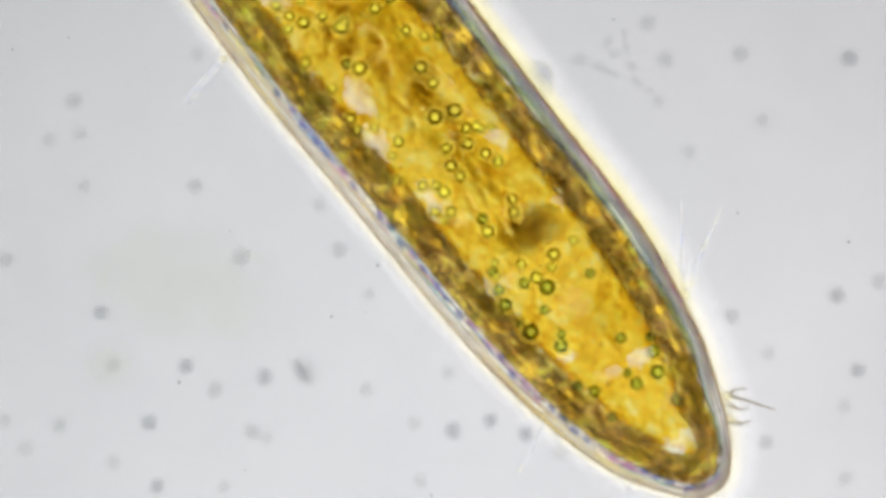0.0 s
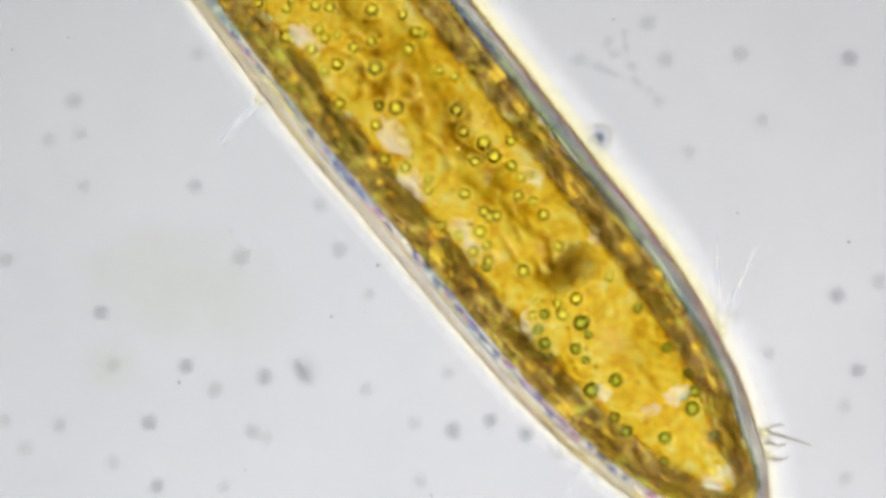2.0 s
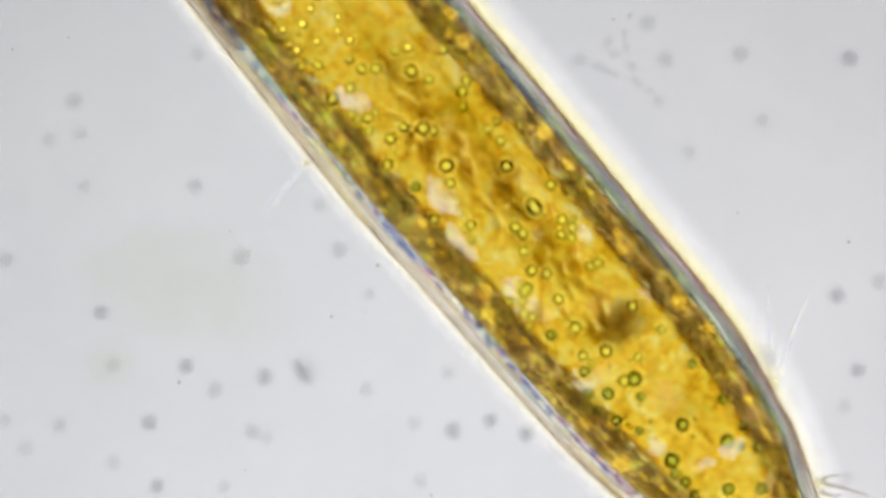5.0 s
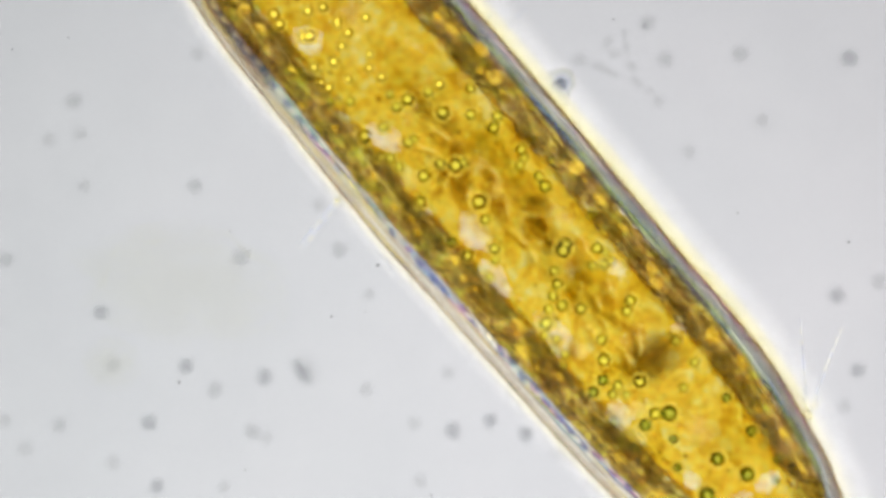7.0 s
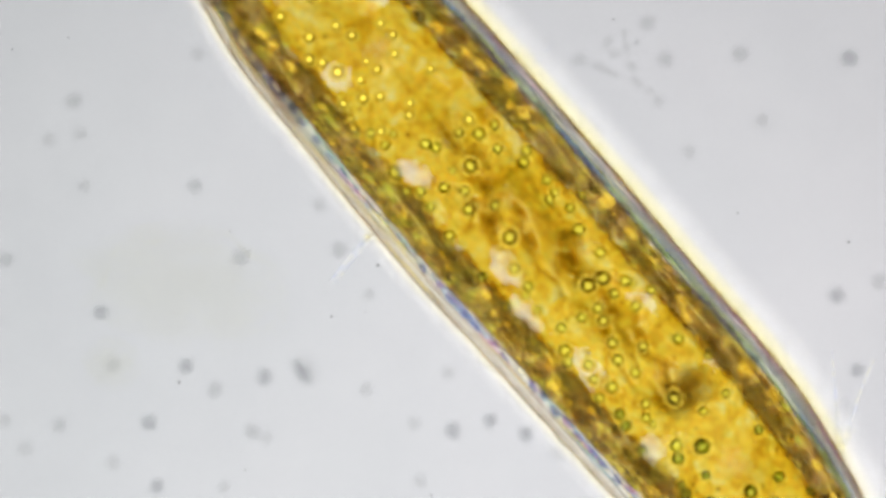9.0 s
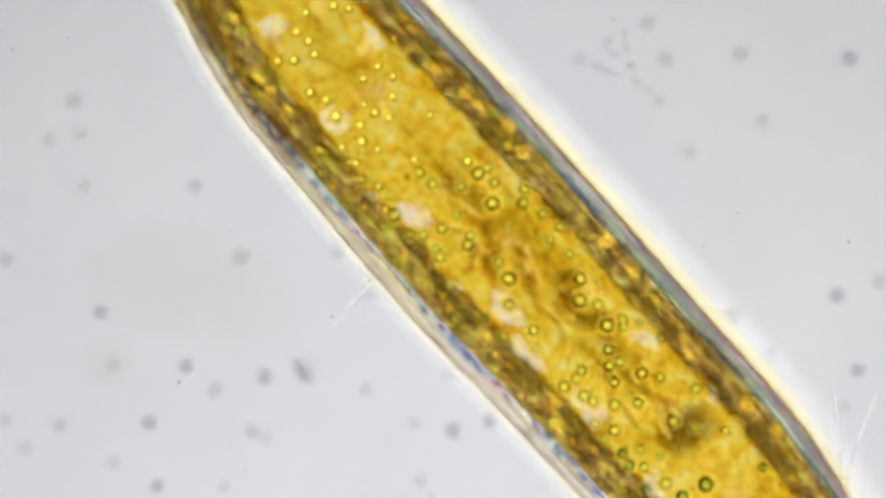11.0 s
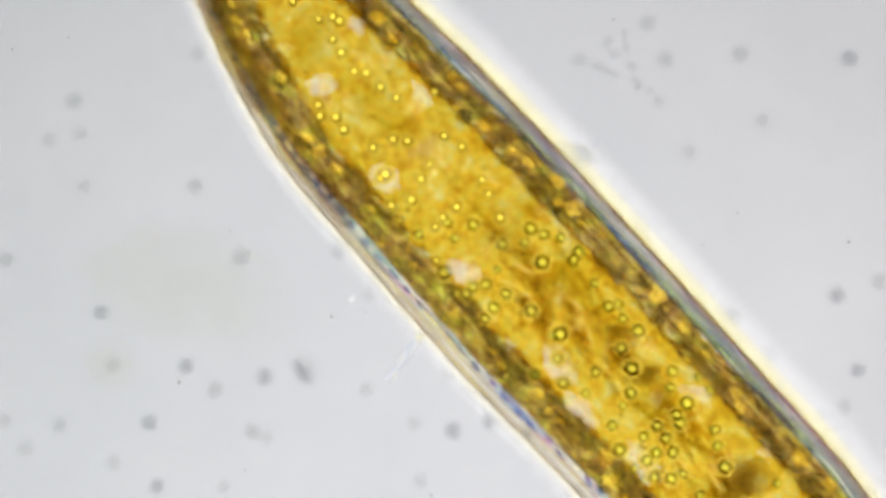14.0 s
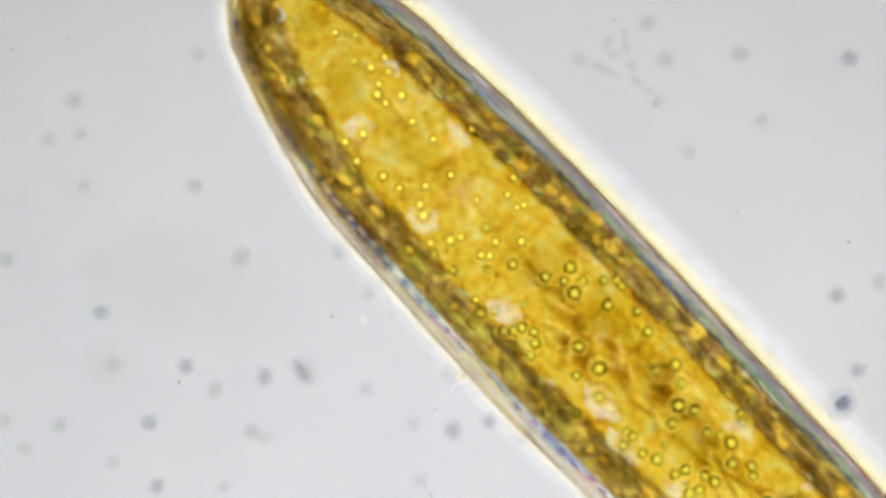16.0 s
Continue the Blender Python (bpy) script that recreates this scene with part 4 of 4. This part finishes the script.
drop(10.5, 2, [(0, 978, 450), (1.2, 965, 460), (2.4, 943, 458), (3.5, 911, 446), (6.5, 916, 459), (7, 913, 445), (8.5, 919, 422), (11, 912, 388), (12, 914, 380), (12.3, 911, 373)])
drop(8.0, 2, [(0, 975, 473), (1.2, 959, 481), (2.4, 973, 504), (3.5, 957, 487), (7, 990, 459), (8.5, 974, 451), (11, 948, 402), (12, 938, 434), (12.3, 944, 439)])
drop(9.2, 0, [(0, 871, 482), (1.2, 884, 494), (2.4, 902, 484), (3.5, 901, 491), (6.5, 838, 474), (7, 832, 461)])
drop(6.4, 2, [(0, 875, 465), (1.2, 884, 463), (2.4, 887, 467), (3.5, 877, 469), (6.5, 898, 474), (7, 888, 467), (8.5, 878, 462), (11, 886, 449), (12.3, 882, 451)])
drop(9.3, 0, [(0, 882, 513), (1.2, 891, 521), (2.4, 886, 512), (3.5, 886, 530), (7, 867, 515), (8.5, 859, 506)])
drop(9.4, 0, [(0, 927, 501), (1.2, 945, 527), (2.4, 953, 557), (7, 915, 581), (8.5, 932, 587)])
drop(10.5, 2, [(0, 948, 491), (1.2, 941, 486), (2.4, 927, 490), (3.5, 945, 507), (8.5, 925, 500), (11, 893, 497)])
drop(13.0, 0, [(0, 967, 508), (1.2, 962, 503)])
drop(10.5, 0, [(0, 894, 539), (2.4, 900, 538), (3.5, 905, 529), (6.5, 921, 528), (7, 920, 522)])
drop(8.3, 0, [(0, 1043, 484), (1.2, 1058, 477), (3.5, 1066, 481)])
drop(7.8, 0, [(0, 962, 548), (1.2, 967, 530), (2.4, 976, 523), (8.5, 967, 554)])
drop(7.5, 0, [(0, 920, 574), (3.5, 897, 559), (7, 901, 564), (8.5, 924, 572)])
drop(12.8, 0, [(0, 939, 587), (1.2, 961, 613), (2.4, 993, 628), (3.5, 1024, 650)])
drop(7.5, 0, [(0, 992, 591), (1.2, 977, 565), (3.5, 965, 585), (7, 974, 600)])
drop(11.5, 0, [(0, 992, 611), (1.2, 1010, 595), (2.4, 1028, 607), (3.5, 1043, 586)])
drop(9.5, 0, [(0, 1097, 597), (1.2, 1115, 569), (2.4, 1115, 545), (3.5, 1132, 557), (6.5, 1105, 535), (7, 1107, 542), (8.5, 1096, 565)])
drop(9.0, 0, [(0, 1150, 596), (7, 1154, 594)])
drop(10.8, 0, [(0, 1155, 622), (1.2, 1152, 620), (2.4, 1171, 633), (3.5, 1181, 645), (7, 1182, 613)])
drop(7.0, 0, [(0, 1108, 659), (1.2, 1129, 655), (2.4, 1147, 630)])
drop(10.8, 0, [(0, 1124, 677), (1.2, 1115, 702), (2.4, 1106, 707), (3.5, 1121, 703)])
drop(9.8, 0, [(0, 1051, 692), (1.2, 1074, 690), (2.4, 1031, 696), (3.5, 1047, 689)])
drop(9.2, 0, [(0, 1021, 683), (1.2, 1018, 681), (2.4, 1023, 668), (3.5, 1030, 673)])
drop(8.2, 0, [(0, 1083, 738), (1.2, 1118, 768), (2.4, 1095, 733), (3.5, 1063, 712)])
drop(8.7, 2, [(1.2, 518, -7), (2.4, 517, 1), (3.5, 501, 7), (6.5, 476, 31), (7, 477, 31), (8.5, 467, 28), (11, 476, 30), (12, 475, 35), (12.3, 483, 37), (13.5, 485, 34), (14.5, 481, 36), (16, 478, 29)])
drop(6.7, 2, [(1.2, 534, 7), (2.4, 542, -11), (3.5, 520, 29), (8.5, 548, -5), (11, 559, 3), (16, 519, -14)])
drop(8.8, 2, [(1.2, 573, 33), (2.4, 567, 9), (3.5, 567, 47), (7, 579, 48), (8.5, 569, 32), (11, 580, 39), (13.5, 559, 39), (16, 532, 36)])
drop(8.4, 2, [(1.2, 600, 52), (2.4, 610, 59), (3.5, 628, 61), (7, 621, 48), (12.3, 630, 108), (13.5, 633, 118), (16, 599, 119)])
drop(8.6, 2, [(1.2, 611, 42), (2.4, 595, -13), (7, 637, -36), (11, 629, -52), (12, 631, -67), (12.3, 637, -71), (13.5, 632, -74), (14.5, 626, -45)])
drop(7.9, 2, [(1.2, 667, -27), (2.4, 650, -57), (3.5, 649, -88), (11, 619, -78), (12, 616, -80), (12.3, 622, -86), (13.5, 647, -68), (14.5, 663, -42)])
drop(8.9, 2, [(1.2, 690, -1), (2.4, 686, -17), (3.5, 685, -27), (11, 681, -36), (12.3, 678, -68), (13.5, 665, -90), (14.5, 648, -109)])
drop(8.2, 2, [(1.2, 752, 66), (2.4, 743, 67), (6.5, 742, 80), (7, 752, 77), (8.5, 755, 71), (11, 752, 84), (12.3, 756, 89), (13.5, 756, 95), (16, 738, 123)])
drop(9.0, 0, [(1.2, 615, 116), (2.4, 605, 118), (3.5, 588, 123), (7, 594, 186)])
drop(8.6, 2, [(1.2, 589, 158), (2.4, 617, 149), (7, 654, 149), (8.5, 653, 175), (12.3, 635, 160)])
drop(9.1, 2, [(1.2, 766, 150), (2.4, 758, 177), (8.5, 786, 249), (11, 808, 255), (12, 768, 261), (12.3, 772, 265), (13.5, 759, 250), (14.5, 757, 219)])
drop(9.7, 2, [(1.2, 798, 295), (2.4, 790, 309), (3.5, 784, 296), (6.5, 792, 319), (7, 783, 306), (8.5, 823, 335), (11, 812, 352), (12, 810, 336), (12.3, 815, 340), (13.5, 824, 352), (14.5, 821, 328)])
drop(8.0, 2, [(1.2, 702, 320), (3.5, 767, 357), (7, 771, 364), (8.5, 781, 373), (11, 777, 384), (12, 787, 378), (12.3, 789, 378), (13.5, 771, 383), (14.5, 771, 388)])
drop(12.2, 0, [(1.2, 1162, 658), (2.4, 1153, 653), (3.5, 1141, 637), (6.5, 1102, 613), (7, 1095, 616), (8.5, 1085, 612)])
drop(7.7, 2, [(2.4, 401, -66), (7, 390, -70), (8.5, 412, -79), (11, 397, -73), (12, 390, -76), (14.5, 411, -78), (16, 401, -87)])
drop(8.2, 2, [(2.4, 451, -55), (6.5, 415, -72), (7, 426, -69), (8.5, 436, -55), (11, 425, -59), (12, 466, -96), (12.3, 470, -92), (13.5, 468, -100), (14.5, 456, -86), (16, 465, -154)])
drop(9.1, 2, [(2.4, 502, -59), (3.5, 502, -54), (6.5, 502, -58), (7, 508, -55), (8.5, 506, -53), (11, 520, -57), (12, 541, -45), (12.3, 544, -44), (16, 561, -59)])
drop(7.0, 2, [(2.4, 460, -69), (7, 497, -77), (8.5, 457, -77), (11, 444, -41), (12, 485, -36), (12.3, 489, -32), (14.5, 466, -74), (16, 462, -81)])
drop(10.8, 2, [(2.4, 601, -51), (6.5, 584, -47), (7, 588, -41), (8.5, 601, -63), (11, 601, -69), (12, 593, -67), (12.3, 606, -71)])
drop(8.4, 2, [(2.4, 459, -1), (3.5, 483, 19), (7, 493, 34), (8.5, 493, 29), (11, 498, 33), (12, 501, 74), (12.3, 500, 69), (14.5, 518, 82), (16, 522, 77)])
drop(10.2, 2, [(2.4, 539, 43), (3.5, 548, 59), (7, 550, 68), (8.5, 576, 67), (12, 574, 52), (12.3, 585, 55), (13.5, 593, 72), (14.5, 598, 73), (16, 607, 68)])
drop(9.1, 2, [(2.4, 665, 19), (6.5, 710, 13), (7, 724, 28), (8.5, 719, 24), (11, 710, 10), (12.3, 699, 13), (13.5, 685, 2), (14.5, 687, -41)])
drop(8.4, 2, [(2.4, 880, 288), (3.5, 884, 290), (7, 896, 320), (8.5, 867, 323), (11, 896, 310), (12, 910, 334), (12.3, 909, 335), (13.5, 914, 346), (14.5, 890, 324)])
drop(8.3, 2, [(2.4, 921, 467), (3.5, 895, 461), (6.5, 870, 459), (7, 874, 450), (8.5, 870, 446), (11, 857, 466), (12, 854, 466), (12.3, 855, 458)])
drop(10.5, 0, [(2.4, 1197, 707), (3.5, 1181, 706)])
drop(8.0, 2, [(3.5, 560, -89), (7, 565, -78), (11, 571, -48), (12, 601, -36), (12.3, 593, -49)])
drop(9.5, 2, [(3.5, 843, 225), (7, 849, 208), (12, 836, 204), (12.3, 847, 201), (16, 799, 199)])
drop(10.4, 2, [(3.5, 786, 341), (6.5, 758, 343), (7, 754, 336), (8.5, 735, 324), (11, 727, 315), (12, 725, 308), (12.3, 728, 304), (13.5, 738, 333), (14.5, 724, 319), (16, 725, 279)])
drop(7.8, 2, [(3.5, 877, 489), (6.5, 870, 477), (7, 865, 466), (8.5, 869, 422), (11, 851, 434), (12, 859, 425), (12.3, 864, 418)])
drop(9.3, 1, [(7, 299, -228), (8.5, 314, -245), (11, 292, -290), (12, 287, -319), (12.3, 285, -309), (13.5, 281, -291), (14.5, 279, -302), (16, 267, -340)])
drop(9.0, 1, [(7, 308, -210), (12, 320, -251), (12.3, 321, -258), (13.5, 292, -272), (16, 295, -263)])
drop(8.3, 1, [(7, 348, -185), (8.5, 331, -200), (11, 343, -217), (12.3, 345, -163), (14.5, 351, -189), (16, 354, -207)])
drop(8.2, 1, [(7, 410, -209), (8.5, 398, -175), (11, 400, -168), (12, 390, -181), (12.3, 391, -181), (14.5, 425, -168), (16, 420, -143)])
drop(7.6, 1, [(7, 416, -165), (8.5, 431, -147), (11, 428, -123), (12, 428, -110), (12.3, 436, -103), (13.5, 434, -82), (14.5, 446, -98), (16, 452, -108)])
drop(8.3, 1, [(7, 386, -235), (8.5, 385, -250), (11, 411, -249), (12, 414, -258), (12.3, 412, -246), (13.5, 377, -250), (14.5, 378, -242), (16, 367, -238)])
drop(8.2, 1, [(7, 359, -230), (8.5, 364, -256), (11, 329, -297), (13.5, 361, -232), (14.5, 321, -239)])
drop(7.3, 1, [(7, 462, -125), (8.5, 486, -120), (11, 451, -177), (12.3, 462, -157), (14.5, 546, -137), (16, 536, -188)])
drop(6.7, 1, [(7, 464, -149), (8.5, 520, -185), (11, 523, -177), (12, 523, -174), (12.3, 530, -170), (14.5, 526, -164), (16, 523, -185)])
drop(8.0, 1, [(7, 389, -95), (8.5, 381, -87), (12.3, 404, -109), (13.5, 454, -93), (14.5, 453, -113), (16, 467, -106)])
drop(7.4, 1, [(7, 425, -108), (8.5, 428, -95), (11, 435, -18), (12.3, 441, -15), (14.5, 435, -30)])
drop(8.0, 1, [(7, 483, -108), (8.5, 479, -106), (11, 491, -101), (12.3, 492, -101), (13.5, 481, -116), (14.5, 479, -121), (16, 480, -129)])
drop(9.6, 2, [(6.5, 527, -56), (7, 527, -67), (8.5, 526, -42), (11, 499, -78), (12, 488, -79), (12.3, 495, -83), (13.5, 506, -86)])
drop(11.6, 2, [(7, 606, 52), (8.5, 578, -5), (11, 623, -15), (13.5, 622, -10), (16, 609, -26)])
drop(9.2, 2, [(7, 621, 211), (8.5, 633, 243), (11, 627, 221), (14.5, 647, 204), (16, 669, 249)])
drop(10.3, 2, [(6.5, 862, 410), (7, 852, 404), (8.5, 812, 390), (11, 810, 398), (12, 810, 375), (12.3, 808, 376), (13.5, 807, 376), (14.5, 826, 397)])
drop(7.5, 1, [(8.5, 458, -247), (11, 463, -250), (12, 457, -250), (12.3, 461, -250), (13.5, 477, -240), (14.5, 458, -252), (16, 509, -209)])
drop(9.4, 2, [(8.5, 542, 112), (12, 520, 63), (12.3, 528, 65), (13.5, 534, 58), (14.5, 526, 66), (16, 532, 56)])
drop(8.5, 1, [(11, 368, -381), (12, 385, -359), (12.3, 392, -350), (13.5, 378, -327), (14.5, 355, -353)])
drop(7.8, 1, [(11, 394, -375), (12.3, 403, -370), (13.5, 401, -405), (16, 322, -445)])
drop(8.4, 1, [(11, 300, -339), (12, 268, -343), (12.3, 272, -330), (13.5, 258, -322), (14.5, 246, -316), (16, 235, -330)])
drop(9.2, 1, [(11, 320, -321), (12, 338, -326), (12.3, 348, -332), (13.5, 338, -358), (14.5, 341, -374), (16, 341, -401)])
drop(8.0, 1, [(11, 438, -269), (14.5, 458, -330)])
drop(7.7, 1, [(11, 470, -318), (12.3, 450, -325), (13.5, 389, -319)])
drop(8.0, 1, [(11, 460, -214), (12, 480, -213), (12.3, 482, -215), (14.5, 503, -227), (16, 523, -238)])
drop(6.2, 1, [(11, 410, -203), (12.3, 416, -194), (14.5, 444, -200), (16, 454, -205)])
drop(8.5, 1, [(11, 428, -188), (12, 403, -221), (12.3, 402, -221), (13.5, 392, -227), (14.5, 413, -253)])
drop(9.0, 2, [(11, 742, 11), (12, 699, -6), (12.3, 705, -14), (13.5, 693, -29), (14.5, 687, -23), (16, 694, -31)])
drop(8.2, 2, [(11, 719, 56), (13.5, 748, 78), (14.5, 751, 65), (16, 770, 49)])
drop(9.3, 2, [(11, 778, 51), (13.5, 734, 98), (14.5, 732, 54)])
drop(9.2, 2, [(11, 815, 313), (12, 805, 312), (12.3, 811, 317), (13.5, 819, 314), (14.5, 805, 315)])
drop(9.2, 1, [(12, 339, -412), (12.3, 339, -415), (13.5, 328, -456), (14.5, 278, -464), (16, 292, -455)])
drop(7.8, 1, [(12, 290, -426), (12.3, 309, -421), (13.5, 288, -423), (14.5, 286, -436), (16, 303, -424)])
drop(9.0, 1, [(12, 584, -92), (12.3, 585, -99), (13.5, 568, -82), (14.5, 540, -114), (16, 525, -125)])
drop(9.0, 1, [(12, 263, -291), (13.5, 255, -303), (14.5, 251, -294)])
drop(8.0, 1, [(13.5, 287, -475), (14.5, 294, -468), (16, 318, -471)])
drop(9.7, 2, [(13.5, 677, -12), (14.5, 676, -8), (16, 665, 1)])
drop(7.5, 1, [(14.5, 221, -503), (16, 236, -523)])
drop(8.0, 1, [(14.5, 319, -371), (16, 312, -390)])
drop(8.0, 1, [(14.5, 365, -132), (16, 366, -138)])
drop(7.5, 1, [(14.5, 376, -105), (16, 370, -116)])
drop(11.0, 2, [(14.5, 449, -7), (16, 443, -8)])
drop(6.0, 1, [(16, 269, -515)])
drop(7.0, 1, [(16, 264, -468)])
drop(9.0, 1, [(16, 299, -406)])
drop(10.0, 1, [(16, 359, -187)])
drop(9.0, 1, [(16, 401, -139)])


# ---- dust on the slide ----
DUST_KINDS = {"dark": [ball_mesh("dust_speck", DUST, 0.25, 70 + k) for k in range(3)],
              "mid": [ball_mesh("dust_speck", DUST_MID, 0.25, 75 + k) for k in range(3)],
              "stain": [ball_mesh("water_stain", STAIN, 0.5, 95)],
              "faint": [ball_mesh("dust_speck", DUST_FAINT, 0.25, 80 + k) for k in range(3)],
              "grit": [ball_mesh("grit_grain", DUST_BLACK, 0.2, 90, 2)]}
DUST_LABELS = {"mid": "soft pale grey dust speck on the glass", "stain": "faint olive water stain on the glass", "dark": "soft round grey dust speck on the glass", "faint": "faint pale grey dust speck on the glass", "grit": "tiny dark grit grain on the glass"}


def speck(kind, x, y, rx, ry=None, turn=0.0):
    meshes = DUST_KINDS[kind]
    ob = new({"grit": "grit_grain", "stain": "water_stain"}.get(kind, "dust_speck"), meshes[int(x + y) % len(meshes)])
    swell = 0.8 if kind == "grit" else 1.34
    rx, ry = swell * rx, swell * (ry or rx)
    tall = {"grit": 0.7 * rx, "stain": 3.0}.get(kind, 0.25 * rx)
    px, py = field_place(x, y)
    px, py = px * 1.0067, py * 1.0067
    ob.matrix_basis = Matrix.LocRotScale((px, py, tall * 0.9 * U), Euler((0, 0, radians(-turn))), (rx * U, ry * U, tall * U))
    tagged(ob, DUST_LABELS[kind], {"grit": "grit", "stain": "stain"}.get(kind, "dust"), "dust on the slide", "stuff" if kind == "stain" else "")


for x, y, r in [(178, 553, 16), (330, 648, 16), (467, 668, 18), (265, 749, 17), (277, 861, 16), (803, 763, 18), (868, 746, 16), (932, 769, 17), (1502, 104, 18), (1480, 523, 19),
                (1518, 656, 17)]:
    speck("dark", x, y, r)
for x, y, r in [(130, 180, 18), (345, 331, 17), (600, 441, 17), (425, 454, 18), (105, 754, 17), (1355, 783, 16), (1293, 560, 17), (1310, 96, 18), (10, 460, 16), (1178, 107, 18),
                (1145, 40, 16), (445, 765, 17), (380, 692, 18), (1556, 500, 17)]:
    speck("mid", x, y, r)
speck("stain", 330, 510, 150, 80, 10)
speck("stain", 200, 645, 40, 34)
speck("dark", 535, 660, 14, 27, -32)
for x, y, r in [(142, 237, 15), (88, 247, 15), (350, 97, 15), (45, 793, 17), (200, 820, 19), (470, 775, 18), (648, 690, 17),
                (793, 660, 16), (733, 750, 16), (745, 850, 17), (395, 862, 15), (565, 365, 17), (655, 520, 14), (200, 645, 17), (148, 330, 14), 
                (1348, 215, 16), (1218, 270, 17), (1360, 625, 16), (1495, 718, 16), (1495, 846, 17), (10, 745, 15), (1165, 180, 15)]:
    speck("faint", x, y, r)
for x, y, rx, ry, turn in [(1026, 106, 20, 14, 10), (1060, 118, 16, 10, 20), (1076, 74, 10, 14, 30), (1088, 96, 14, 10, 0), (1108, 84, 9, 16, -10), (1082, 130, 20, 10, 25),
                           (1118, 118, 15, 11, 30), (1128, 146, 16, 10, 30), (1150, 160, 10, 8, 0), (1104, 60, 8, 12, 0), (995, 800, 24, 18, 0), (540, 655, 26, 34, -30)]:
    speck("faint", x, y, rx, ry, turn)
for x, y, r in [(22, 88, 2.6), (121, 67, 2.2), (669, 470, 3.2), (587, 561, 2.6), (646, 552, 2.0), (317, 677, 3.2), (434, 832, 2.4), (763, 877, 2.4), (1013, 831, 2.4),
                (887, 655, 3.0), (1502, 429, 3.4), (1085, 35, 2.4), (1244, 434, 2.4), (1047, 297, 2.8), (1305, 377, 2.4), (408, 409, 2.0)]:
    speck("grit", x, y, r)

# ---- small swimmers and drifting grains ----
SWIM_SKIN = lump("clear swimmer", (0.74, 0.77, 0.82), (0.7, 0.7, 0.66), 0.06, 1.3, 1.6, 0.4)
SWIM_CORE = lump("dark swimmer core", (0.70, 0.71, 0.74), (0.4, 0.4, 0.36), 0.05, 1.2, 1.6, 0.4)


def swimmer(name, label, rx, ry):
    thing = tagged(new(name), label, "microbe")
    body = part("cell_body", ball_mesh("cell_body", SWIM_SKIN, 0.3, 101), None, thing)
    body.matrix_basis = Matrix.LocRotScale((0, 0, 12 * U), None, (rx * U, ry * U, 12 * U))
    rim = part("cell_rim", ring_mesh("cell_rim", SLIME, 1.12, 0.16, 0.5), None, thing, "bright clear rim")
    rim.matrix_basis = Matrix.LocRotScale((0, 0, 8 * U), None, (rx * U, ry * U, 8 * U))
    for k, (dx, dy, r) in enumerate(((0.05, 0.05, 0.72), (-0.3, -0.2, 0.3), (-0.1, 0.35, 0.25))):
        core = part("nucleus" if k == 0 else "food_grain", ball_mesh("core", SWIM_CORE, 0.3, 110 + k, 2), None, thing)
        core.matrix_basis = Matrix.LocRotScale((dx * rx * U, dy * ry * U, 20 * U), None, (r * rx * U, r * rx * U, 5 * U))
    return thing


protozoan = swimmer("swimming_protozoan", "small rounded grey protozoan swimming along the worm", 21, 27)
grain = tagged(new("drifting_grain", ball_mesh("drifting_grain", DUST, 0.3, 120, 2)), "tiny yellowish grain drifting in the water", "grain")
grain.scale = (6 * U, 8 * U, 4 * U)
flake = tagged(new("drifting_flake", ball_mesh("drifting_flake", VACUOLE, 0.4, 121, 2)), "tiny pale flake drifting in the water", "flake")
flake.scale = (7 * U, 9 * U, 4 * U)
SWIM_PATH = [(0, 955, 140, 0), (1.5, 940, 108, 10), (2.1, 1088, 288, 40), (2.7, 1217, 447, 40), (3.0, 1297, 482, 10), (3.2, 1375, 418, -20), (3.4, 1533, 400, -10), (3.5, 1592, 448, 20),
             (3.6, 1558, 506, 40), (3.8, 1404, 672, 60), (4.0, 1411, 730, 50), (4.2, 1416, 741, 20), (6.3, 1085, 278, 40), (6.6, 1030, 205, 40), (7.0, 990, 150, 40), (7.3, 975, 108, 20),
             (7.6, 951, 70, 10), (8.2, 900, -60, 10), (12.8, 830, -60, 10), (13.3, 872, 80, 30), (13.5, 927, 168, 40), (14.0, 1018, 285, 40), (14.4, 1152, 417, 40),
             (14.8, 1248, 521, 40), (15.2, 1336, 618, 40), (15.6, 1425, 680, 40), (16, 1494, 716, 40)]
GRAIN_PATH = [(0, 1060, -40, 0), (3.0, 1080, 0, 0), (4.2, 1100, 18, 20), (7.0, 1143, 45, 30), (11.0, 1115, 115, 60), (12.5, 1116, 146, 70), (14.5, 1137, 158, 60), (16, 1160, 184, 70)]
FLAKE_PATH = [(0, 740, 300, 0), (3.5, 660, 402, 10), (4.2, 632, 434, 20), (5.5, 700, 440, 30), (7, 800, 460, 40), (12, 780, 505, 40), (14, 622, 530, 45), (14.5, 598, 540, 50),
              (16, 641, 566, 60)]


# ---- what moves ----
def motions():
    walk(worm, [(t, pose(right * U, -down * U, 0, 0, 0, -turn)) for t, turn, right, down in BODY_PATH])
    for ob, rows in DRIFT:
        places = [(0.0, *rows[0][1:])] + [row for row in rows if row[0] > 0]
        if places[-1][0] < 16:
            places.append((16.0, *rows[-1][1:]))
        walk(ob, [(t, Matrix.Translation(local((x, y), gut_top(x, y) + DROP_LIFT))) for t, x, y in places])
    for ob, path, high in ((protozoan, SWIM_PATH, 0), (grain, GRAIN_PATH, 4), (flake, FLAKE_PATH, 4)):
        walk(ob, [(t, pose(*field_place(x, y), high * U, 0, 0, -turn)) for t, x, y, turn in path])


motions()
